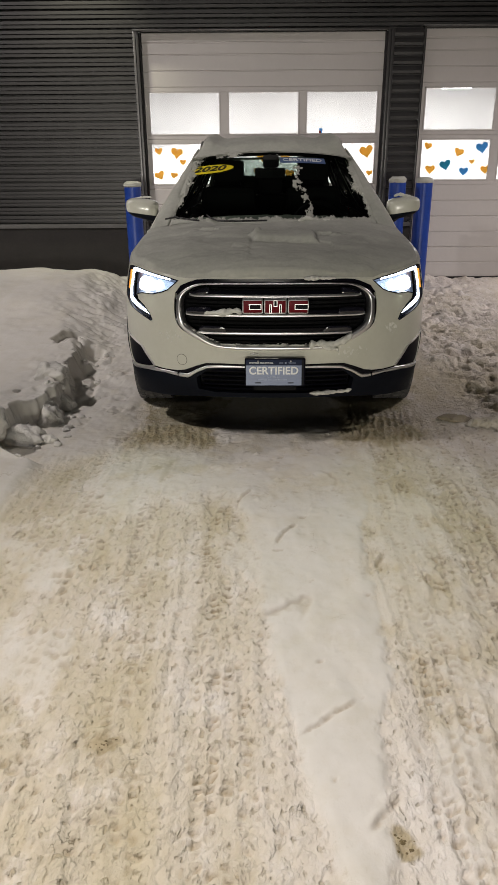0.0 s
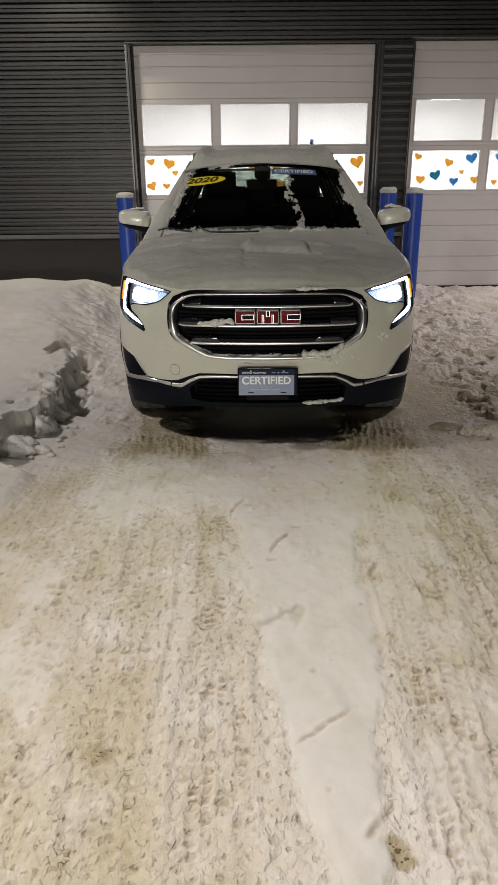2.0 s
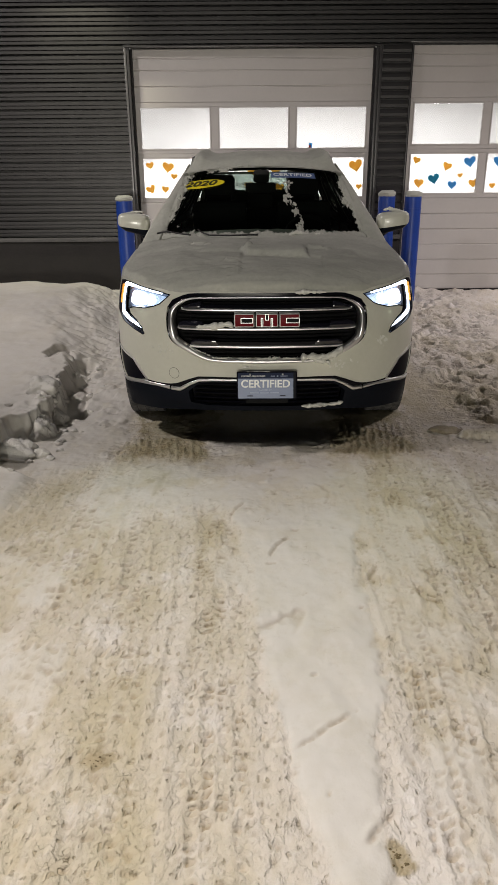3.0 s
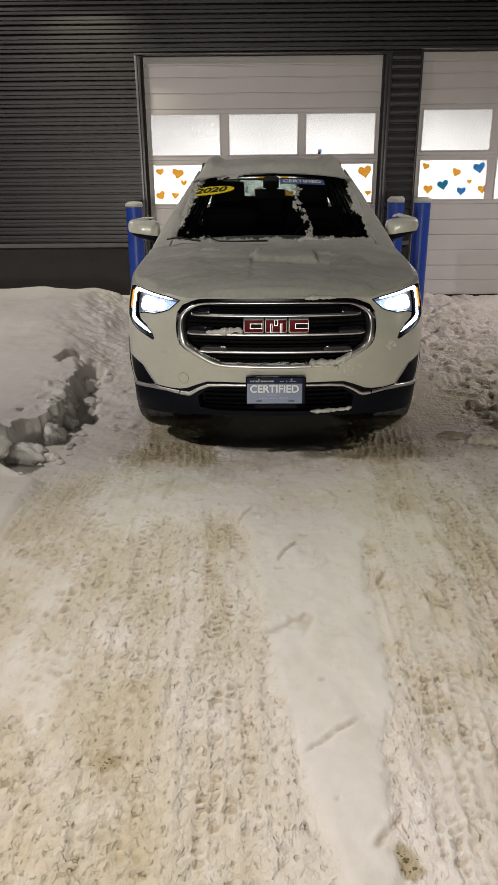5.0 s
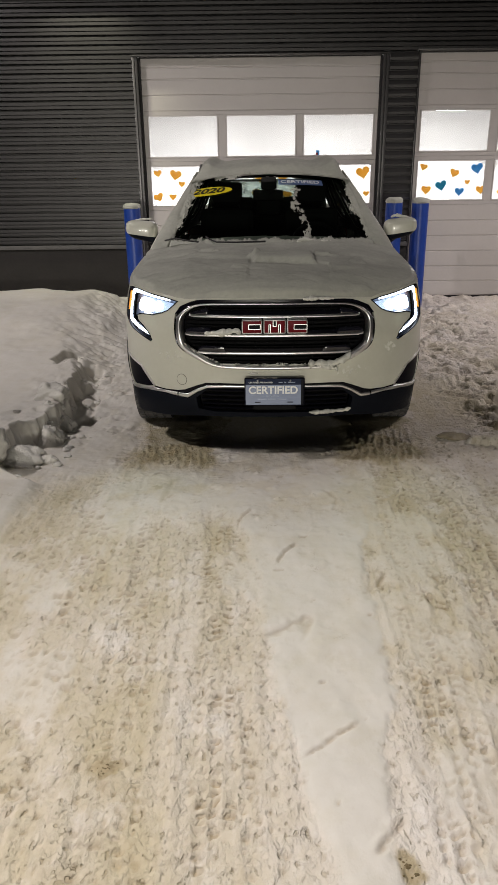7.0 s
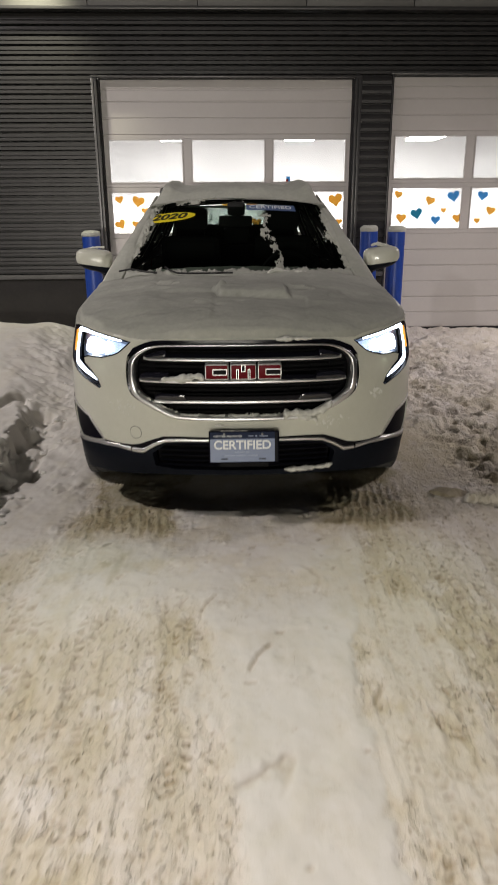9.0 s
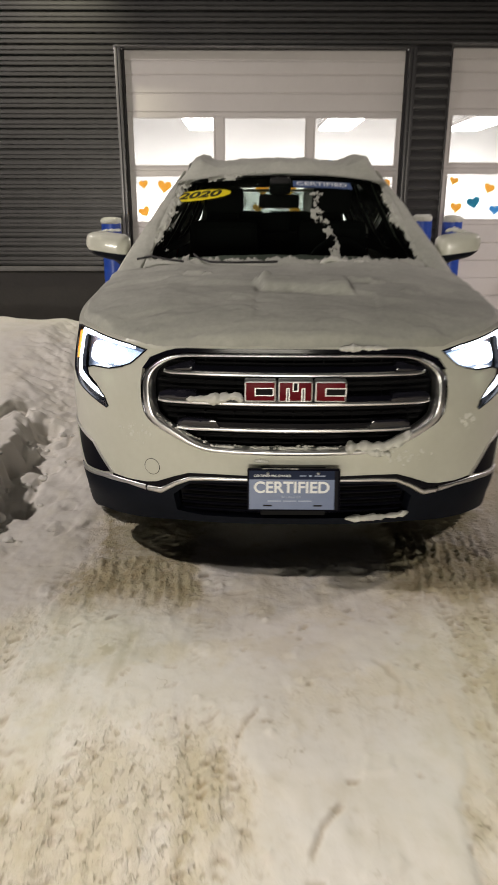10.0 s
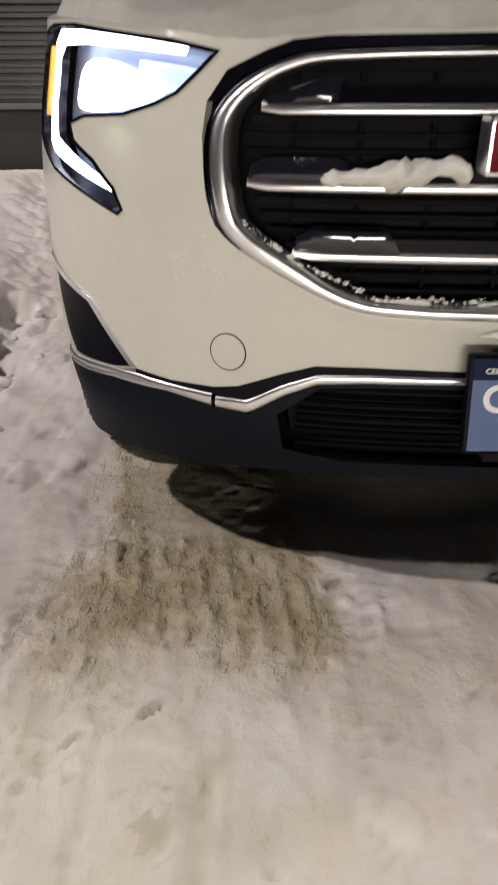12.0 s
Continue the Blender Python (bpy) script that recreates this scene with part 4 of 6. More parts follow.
def bollard(x, y, h, r, label):
    th = empty("bollard", pose(x, y, 0), label, "bollard", "bollards by the doors")
    bm = bmesh.new()
    lathe(bm, [(r, -0.1), (r, h - 0.03), (r * 0.97, h - 0.012), (r * 0.85, h), (0, h + 0.004)])
    part("sleeve", bm, M_BOLLARD, th, smooth=True)
    bm = bmesh.new()
    lathe(bm, [(r + 0.004, h - 0.16), (r + 0.004, h - 0.15), (r + 0.0005, h - 0.149)])
    part("collar", bm, M_BOLLARD, th, smooth=True)
    # snow cap that rests on it
    bm = bmesh.new()
    lathe(bm, [(r * 0.99, h - 0.018), (r * 1.06, h + 0.0), (r * 1.0, h + 0.025), (r * 0.7, h + 0.043), (0, h + 0.048)], n=24)
    for v in bm.verts:
        k = 0.012 * (noise.noise((v.co * 14) + Vector((x * 7, y, 0))))
        v.co += Vector((k, k * 0.6, k if v.co.z > h else 0))
    cap = part("snow_mound", bm, M_SNOW, smooth=True)
    cap.matrix_world = pose(x, y, 0)
    tagged(cap, "small cap of snow resting on a blue bollard", "snow")


bollard(-1.035, 9.10, 1.235, 0.098, "blue plastic-sleeved bollard beside the dark siding")
bollard(2.085, 9.08, 1.265, 0.098, "blue plastic-sleeved bollard before the pier between doors")
bollard(2.43, 9.22, 1.255, 0.100, "blue plastic-sleeved bollard before the second door")
# ---- the car ----
# Its lower body is one surface wrapped round this plan line: s runs along it from the nose, z is the height.
from mathutils.geometry import delaunay_2d_cdt

PLAN = [(0, 0), (.2, .009), (.4, .035), (.55, .080), (.71, .168), (.825, .280), (.893, .40), (.924, .58), (.935, .9), (.932, 1.6), (.932, 3.0), (.915, 4.0), (.87, 4.36), (.78, 4.52), (.5, 4.585), (0, 4.60)]


def spline(pts, n=24):
    P = [np.array(p, float) for p in pts]
    P = [P[1] * [-1, 1]] + P + [P[-2] * [-1, 1]]
    out = []
    for i in range(1, len(P) - 2):
        p0, p1, p2, p3 = P[i - 1:i + 3]
        d1, d2, d3 = [max(np.linalg.norm(a - b) ** .5, 1e-6) for a, b in ((p1, p0), (p2, p1), (p3, p2))]
        t0, t1, t2, t3 = 0, d1, d1 + d2, d1 + d2 + d3
        for t in np.linspace(t1, t2, n, endpoint=False):
            a1 = (t1 - t) / (t1 - t0) * p0 + (t - t0) / (t1 - t0) * p1
            a2 = (t2 - t) / (t2 - t1) * p1 + (t - t1) / (t2 - t1) * p2
            a3 = (t3 - t) / (t3 - t2) * p2 + (t - t2) / (t3 - t2) * p3
            b1 = (t2 - t) / (t2 - t0) * a1 + (t - t0) / (t2 - t0) * a2
            b2 = (t3 - t) / (t3 - t1) * a2 + (t - t1) / (t3 - t1) * a3
            out.append((t2 - t) / (t2 - t1) * b1 + (t - t1) / (t2 - t1) * b2)
    out.append(P[-2])
    return np.array(out)


PC = spline(PLAN)
PS = np.concatenate([[0], np.cumsum(np.linalg.norm(np.diff(PC, axis=0), axis=1))])
TG = np.gradient(PC, PS, axis=0)
TG /= np.linalg.norm(TG, axis=1)[:, None]
S_END = float(PS[-1])


def s_at(y):
    return float(np.interp(y, PC[:, 1], PS))


def ss(a, b, x):
    t = min(max((x - a) / (b - a), 0), 1)
    return t * t * (3 - 2 * t)


def inset(s, z):
    a = abs(s)
    front = 1 - ss(.8, 1.3, a)
    d = front * (.05 * ss(.68, .93, z) + .03 * ss(.95, 1.05, z) + .03 * (1 - ss(.18, .33, z)))
    d += (1 - front) * (.05 * ss(.75, 1.08, z) + .05 * (1 - ss(.2, .5, z)))
    return d


def W(s, z, off=0.0):
    """A point of the body: s along the plan line (minus: the other side), z up, off outwards."""
    a = abs(s)
    d = off - inset(s, z)
    x = np.interp(a, PS, PC[:, 0]) + np.interp(a, PS, TG[:, 1]) * d
    y = np.interp(a, PS, PC[:, 1]) - np.interp(a, PS, TG[:, 0]) * d
    return Vector((x if s >= 0 else -x, y, z))


SHOULDER = [(0, .908), (.40, .908), (.47, .902), (.53, .896), (.565, .898), (.655, .913), (.785, .930), (.90, .945), (.99, .950), (1.09, .957), (1.3, .985), (1.8, 1.035), (2.6, 1.045), (4.6, 1.075), (S_END, 1.08)]


def shoulder(s):
    return float(np.interp(abs(s), [p[0] for p in SHOULDER], [p[1] for p in SHOULDER]))


def inside(px, py, poly):
    poly = np.asarray(poly, float)
    x0, y0 = poly[:, 0], poly[:, 1]
    x1, y1 = np.roll(x0, -1), np.roll(y0, -1)
    r = np.zeros(len(px), bool)
    for a, b, c, d in zip(x0, y0, x1, y1):
        m = ((b > py) != (d > py))
        r ^= m & (px < (c - a) * (py - b) / (d - b + 1e-12) + a)
    return r


def dense(poly, step, closed=True):
    out = []
    n = len(poly)
    for i in range(n if closed else n - 1):
        a, b = np.array(poly[i], float), np.array(poly[(i + 1) % n], float)
        k = max(1, int(math.ceil(np.linalg.norm(b - a) / step)))
        out += [tuple(a + (b - a) * j / k) for j in range(k)]
    if not closed:
        out.append(tuple(poly[-1]))
    return out


def rounded(poly, turns=2):
    """Soften the corners of a closed outline."""
    P = np.array(poly, float)
    for _ in range(turns):
        Q = np.roll(P, -1, 0)
        P = np.stack([P * .75 + Q * .25, P * .25 + Q * .75], 1).reshape(-1, 2)
    return [tuple(p) for p in P]


def mirror(poly):
    return [(-a, b) for a, b in reversed(poly)]


def both(half):
    """A closed outline from its half that starts and ends on the centre line."""
    return list(half) + [(-a, b) for a, b in reversed(half) if a > 1e-6]


def patch(name, outline, holes, material, parent, fn, off=0.0, depth=0.02, step=0.03, label="", crown=0.0, reach=0.01):
    """A panel of that outline laid on the surface fn(a, b, off), with holes, and edges turned in by depth."""
    loops = [dense(outline, step)] + [dense(h, step) for h in holes]
    pts, edges = [], []
    for lp in loops:
        k = len(pts)
        pts += lp
        edges += [(k + i, k + (i + 1) % len(lp)) for i in range(len(lp))]
    P = np.array(loops[0])
    lo, hi = P.min(0), P.max(0)
    qx, qy = np.meshgrid(np.arange(lo[0] + step / 2, hi[0], step), np.arange(lo[1] + step / 2, hi[1], step))
    qx, qy = qx.ravel(), qy.ravel()
    ok = inside(qx, qy, loops[0])
    for h in loops[1:]:
        ok &= ~inside(qx, qy, h)
    qx, qy = qx[ok], qy[ok]
    if len(qx):
        B = np.array(pts)
        near = np.full(len(qx), 9.0)
        for bx, by in B:
            near = np.minimum(near, (qx - bx) ** 2 + (qy - by) ** 2)
        ok = near > (step * .45) ** 2
        pts += list(zip(qx[ok], qy[ok]))
    v, e, f, *_ = delaunay_2d_cdt([Vector(p) for p in pts], edges, [], 0, 1e-6)
    V = np.array([tuple(p) for p in v])
    F = np.array([list(t) for t in f if len(t) == 3])
    c = V[F].mean(1)
    ok = inside(c[:, 0], c[:, 1], loops[0])
    for h in loops[1:]:
        ok &= ~inside(c[:, 0], c[:, 1], h)
    F = F[ok]
    rise = np.zeros(len(V))
    if crown:
        B = np.array([q for lp in loops for q in dense(lp, step * .5)])
        dist = np.array([math.sqrt(((B - p) ** 2).sum(1).min()) for p in V])
        rise = crown * np.sin(np.clip(dist / reach, 0, 1) * math.pi / 2)
    bm = bmesh.new()
    vs = [bm.verts.new(fn(a, b, off + float(k))) for (a, b), k in zip(V, rise)]
    vi = [bm.verts.new(fn(a, b, off - depth)) for a, b in V] if depth else None
    for t in F:
        try:
            bm.faces.new([vs[i] for i in t])
        except ValueError:
            pass
    if depth:
        count = {}
        for t in F:
            for i in range(3):
                a, b = int(t[i]), int(t[(i + 1) % 3])
                count[(a, b)] = count.get((a, b), 0) + 1
        for (a, b) in count:
            if (b, a) not in count:
                bm.faces.new((vs[b], vs[a], vi[a], vi[b]))
    loose = [w for w in bm.verts if not w.link_faces]
    bmesh.ops.delete(bm, geom=loose, context="VERTS")
    bmesh.ops.recalc_face_normals(bm, faces=bm.faces[:])
    return part(name, bm, material, parent, label, smooth=True, sharp=50)


def strip(name, rows, material, parent, crown, label="", depth=0.02, closed=False, base=0.0):
    """A moulding between two lines on the body: rows of ((s, z) on one edge, (s, z) on the other), domed by crown."""
    ks = np.linspace(0, 1, 8)
    P = []
    for (s0, z0), (s1, z1) in rows:
        line = [W(s0, z0, base - depth)]
        line += [W(s0 + (s1 - s0) * k, z0 + (z1 - z0) * k, base + crown * math.sin(math.pi * k) ** .6) for k in ks]
        line += [W(s1, z1, base - depth)]
        P.append([tuple(p) for p in line])
    if closed:
        P.append(P[0])
    P = np.array(P)
    return grid_mesh(name, P, np.ones((P.shape[0] - 1, P.shape[1] - 1), bool), material, parent, label)


def around(loop, centre, n):
    """Points of a closed outline at even angles about a centre."""
    L = np.array(dense(loop, .004))
    a = np.arctan2(L[:, 1] - centre[1], L[:, 0] - centre[0])
    o = np.argsort(a)
    a, L = a[o], L[o]
    th = np.linspace(-math.pi, math.pi, n, endpoint=False)
    return [(float(np.interp(t, a, L[:, 0], period=2 * math.pi)), float(np.interp(t, a, L[:, 1], period=2 * math.pi))) for t in th]


car = empty("car", CAR, "white mid-size SUV dusted with snow, headlights on, parked nose out", "car")

GRILLE = both([(0, .912), (.40, .909), (.45, .905), (.49, .893), (.555, .868), (.586, .825), (.588, .78), (.578, .71), (.562, .655), (.525, .625), (.45, .583), (.36, .542), (.29, .528), (0, .524)])
CHROME_OUT = both([(0, .897), (.385, .893), (.46, .885), (.525, .860), (.568, .825), (.585, .79), (.578, .71), (.562, .655), (.525, .625), (.45, .583), (.36, .542), (.29, .528), (0, .524)])
CHROME_IN = both([(0, .884), (.385, .880), (.45, .870), (.505, .845), (.543, .81), (.546, .765), (.531, .68), (.515, .65), (.435, .605), (.365, .563), (.295, .545), (0, .543)])
HEAD = [(.568, .893), (.655, .910), (.785, .926), (.90, .941), (.99, .945), (1.06, .937), (1.09, .90), (1.085, .83), (1.045, .765), (.945, .715), (.835, .683), (.75, .656), (.737, .665), (.755, .70), (.81, .74), (.875, .767), (.893, .790), (.85, .801), (.745, .805), (.68, .82), (.64, .835), (.605, .862)]
FOG = [(1.06, .548), (1.062, .455), (1.04, .395), (.97, .362), (.80, .379), (.735, .392), (.85, .50)]
TRIM_UP = [(0, .442), (.16, .442), (.31, .444), (.395, .442), (.45, .424), (.525, .394), (.57, .386), (.655, .384), (.735, .390), (.80, .377), (.97, .356), (1.02, .362)]
TRIM_LO = [(0, .420), (.16, .420), (.31, .417), (.39, .411), (.445, .386), (.505, .347), (.565, .350), (.66, .362), (.80, .359), (.97, .338), (1.04, .345)]
AX_F, AX_R, HUB_Z = 0.835, 3.63, 0.340
SW_F, SW_R = s_at(0.905), s_at(AX_R)


def arch(sc, r, a0=180, a1=0, n=20):
    return [(sc + r * math.cos(radians(a0 + (a1 - a0) * i / n)), HUB_Z + r * math.sin(radians(a0 + (a1 - a0) * i / n))) for i in range(n + 1)]


shell_half = list(TRIM_UP) + [(SW_F - .405, .37)] + arch(SW_F, .405)[1:] + [(SW_F + .43, .42), (SW_R - .43, .42)] + arch(SW_R, .405) + [(SW_R + .45, .46), (S_END - .01, .46)]
shell_half += [(s, shoulder(s)) for s in [S_END - .01] + list(np.arange(S_END - .1, 0.55, -.08)) + [.53, .47, .40, .2, 0]]
doors = []
for y0, y1, foot in ((1.47, 2.46, 0.0), (2.475, 3.42, 0.25)):
    a, b = s_at(y0), s_at(y1)
    doors.append([(a, .47), (b - foot, .47), (b - foot * .35, .72), (b, .86), (b, shoulder(b) - .012), (a, shoulder(a) - .012)])
part_holes = [GRILLE, HEAD, mirror(HEAD), FOG, mirror(FOG)] + doors + [mirror(d) for d in doors]
patch("body", both(shell_half), part_holes, M_PAINT, car, W, 0, 0.02, 0.032)
for d in doors:
    for side in (d, mirror(d)):
        mid = np.mean(side, 0)
        inner = [tuple(np.array(p) + (mid - np.array(p)) / np.linalg.norm(mid - np.array(p)) * .007) for p in side]
        leaf = patch("door", inner, [], M_PAINT, car, W, 0, 0.03, 0.06)
        sgn = 1 if mid[0] > 0 else -1
        s_h = max(abs(p[0]) for p in side) - .16
        bm = bmesh.new()
        tube(bm, [W(sgn * (s_h - .09), .905, .004), W(sgn * (s_h - .07), .905, .035), W(sgn * (s_h + .07), .908, .035), W(sgn * (s_h + .09), .908, .004)], .013)
        part("handle", bm, M_CHROME, leaf, "chrome pull handle", smooth=True)

# black lower cladding and valance
LOWGR = both([(0, .414), (.31, .411), (.385, .405), (.455, .352), (.445, .285), (.345, .268), (0, .268)])
val_half = [(0, .240), (.45, .236), (.645, .217), (.83, .205), (.95, .19), (1.03, .205), (SW_F - .385, .26), (SW_F - .40, .345)] + [(1.04, .343)] + list(reversed(TRIM_LO))[1:]
patch("front_valance", both(val_half), [LOWGR], M_PLASTIC, car, W, .004, 0.05, 0.03, "dark grey plastic lower bumper")
clad = [(SW_F + .375, .26), (SW_R - .375, .26), (SW_R - .375, .36), (SW_R - .43, .42), (SW_F + .43, .42), (SW_F + .375, .36)]
rear_clad = [(SW_R + .375, .28), (S_END - .01, .28), (S_END - .01, .46), (SW_R + .45, .46), (SW_R + .38, .37)]
for side in (1, -1):
    fit_side = (lambda q: q) if side > 0 else mirror
    patch("sill_cladding", fit_side(clad), [], M_PLASTIC, car, W, .006, 0.03, 0.06)
    patch("rear_cladding", fit_side(rear_clad), [], M_PLASTIC, car, W, .006, 0.03, 0.06)
    for sc in (SW_F, SW_R):
        patch("arch_cladding", fit_side(arch(sc, .408) + list(reversed(arch(sc, .372)))), [], M_PLASTIC, car, W, .010, 0.06, 0.05)
# chrome and black line over the valance
band_line = [p for p in TRIM_UP if p[0] < .74] + [(.735, .375), (.66, .374), (.57, .374), (.51, .372), (.455, .400), (.39, .428), (.31, .431), (0, .431)]
patch("bumper_strip", both(band_line), [], M_GLOSSBLK, car, W, .002, 0.02, 0.02)
mould_s = np.linspace(-.566, .566, 80)
top_line = ([0, .31, .39, .45, .508, .57], [.432, .432, .428, .404, .371, .370])
low_line = ([0, .16, .31, .39, .445, .505, .565], [.420, .420, .417, .411, .386, .347, .350])
strip("bumper_chrome", [((s, float(np.interp(abs(s), *top_line))), (s, float(np.interp(abs(s), *low_line)))) for s in mould_s], M_CHROME, car, .003, "thin chrome bumper moulding", base=.003)
for side in (1, -1):
    rows = []
    for s in np.linspace(.573, 1.008, 34):
        rows.append(((side * s, float(np.interp(s, [.57, .66, .735, .80, .97, 1.045], [.374, .378, .382, .378, .357, .364]))), (side * s, float(np.interp(s, [.57, .66, .80, .97, 1.045], [.351, .362, .359, .338, .346])))))
    strip("bumper_chrome", rows if side > 0 else rows[::-1], M_CHROME, car, .003, "thin chrome bumper moulding", base=.003)

# grille
mid_g = (0, .71)
ring_rows, dark_rows = [], []
for k, (po, pi) in enumerate(zip(around(rounded(CHROME_OUT, 1), mid_g, 260), around(rounded(CHROME_IN, 1), mid_g, 260))):
    # outer facet coloured dark at top and sides, for the dark it reflects
    f_ = .30 * ss(.610, .690, po[1])
    pm = (po[0] + (pi[0] - po[0]) * f_, po[1] + (pi[1] - po[1]) * f_)
    ring_rows.append((pm, pi))
    if f_ > .01:
        dark_rows.append((math.atan2(po[1] - .60, po[0]), (po, pm)))
grille = strip("grille", ring_rows, M_CHROME, car, .0045, "chrome-framed black grille", depth=.05, closed=True, base=.006)
dark_rows.sort(key=lambda q: q[0])
strip("grille_bezel", [q[1] for q in dark_rows], M_DCHROME, grille, .005, "outer chrome bezel of the grille, its dark reflection put into the colour", depth=.05, base=.003)
top_band = both([(0, .911), (.40, .908), (.45, .904), (.488, .892), (.553, .867), (.583, .826), (.568, .826), (.525, .8605), (.46, .8855), (.385, .8935), (0, .8975)])
patch("grille_surround", top_band, [], M_GLOSSBLK, grille, W, .006, 0.04, 0.014)
patch("grille_back", GRILLE, [], M_CAVITY, grille, W, -.10, 0, 0.05)
for z, hw in ((.825, .50), (.722, .515), (.622, .44)):
    dark = both([(0, z + .019), (hw - .13, z + .019), (hw - .115, z + .030), (hw - .02, z + .010), (hw, z + .004), (hw, z - .008), (0, z - .012)])
    patch("grille_bar", dark, [], M_GLOSSBLK, grille, W, -.022, 0.04, 0.02)
    rows = [((s, z - .001 + .003 * ss(hw - .06, hw, abs(s))), (s, z - .016 + .005 * ss(hw - .03, hw, abs(s)))) for s in np.linspace(-hw, hw, 60)]
    strip("grille_bar", rows, M_CHROME, grille, .003, "thin chrome lip of a grille bar", depth=.02, base=-.018)
    for side in (1, -1):
        wing = [(hw - .165, z - .001), (hw - .150, z + .026), (hw - .140, z + .031), (hw - .030, z + .031), (hw - .006, z + .020), (hw - .004, z)] if z < .80 else [(hw - .118, z + .002), (hw - .122, z + .030), (hw - .108, z + .036), (hw - .05, z + .020), (hw - .004, z + .004), (hw - .012, z - .001)]
        patch("bar_wing", wing if side > 0 else mirror(wing), [], M_PIANO, grille, W, -.012, 0.04, 0.02, crown=.007, reach=.016)
for k in range(15):
    z = .555 + k * .0225
    hw = float(np.interp(z, [.54, .6, .65, .78, .85, .88], [.30, .42, .50, .54, .50, .42]))
    bm = bmesh.new()
    tube(bm, [W(s, z, -.055) for s in np.linspace(-hw, hw, 17)], .0045, 6)
    part("grille_slat", bm, M_CAVITY, grille)
for k in range(-4, 5):
    bm = bmesh.new()
    tube(bm, [W(.115 * k, .55, -.07), W(.115 * k, .87, -.07)], .004, 6)
    part("grille_slat", bm, M_CAVITY, grille)
patch("lower_grille_back", LOWGR, [], M_CAVITY, car, W, -.07, 0, 0.05)
for k in range(5):
    z = .285 + k * .027
    bm = bmesh.new()
    tube(bm, [W(s, z, -.03) for s in np.linspace(-.43, .43, 13)], .007, 8)
    part("lower_slat", bm, M_GLOSSBLK, car, smooth=True)

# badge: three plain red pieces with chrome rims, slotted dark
badge = part("badge", bmesh.new(), M_CHROME, car, "red three-piece badge with chrome rims")
BZ0, BZ1 = .735, .812
PIECES = [(-.181, -.068), (-.062, .062), (.068, .181)]
bm = bmesh.new()
for x0, x1 in PIECES:
    box(bm, x0, x1, -.026, .03, BZ0, BZ1, .009)
bm.to_mesh(badge.data)
bm.free()
for k, (x0, x1) in enumerate(PIECES):
    box_part("badge_enamel", x0 + .005, x1 - .005, -.0285, -.016, BZ0 + .005, BZ1 - .005, M_RED, badge, .006)
    gaps = [(x0 + .040, x1 - (.005 if k == 2 else .012), BZ0 + .027, BZ1 - .027)] if k != 1 else [(-.030, -.024, BZ0 + .006, BZ1 - .028), (.024, .030, BZ0 + .006, BZ1 - .028), (-.007, .007, BZ1 - .034, BZ1 - .006)]
    for a, b, c, d in gaps:
        box_part("badge_rim", a - .003, b + .003, -.0292, -.020, c - .003, d + .003, M_CHROME, badge)
        box_part("badge_gap", a, b, -.0300, -.020, c, d, M_CAVITY, badge)

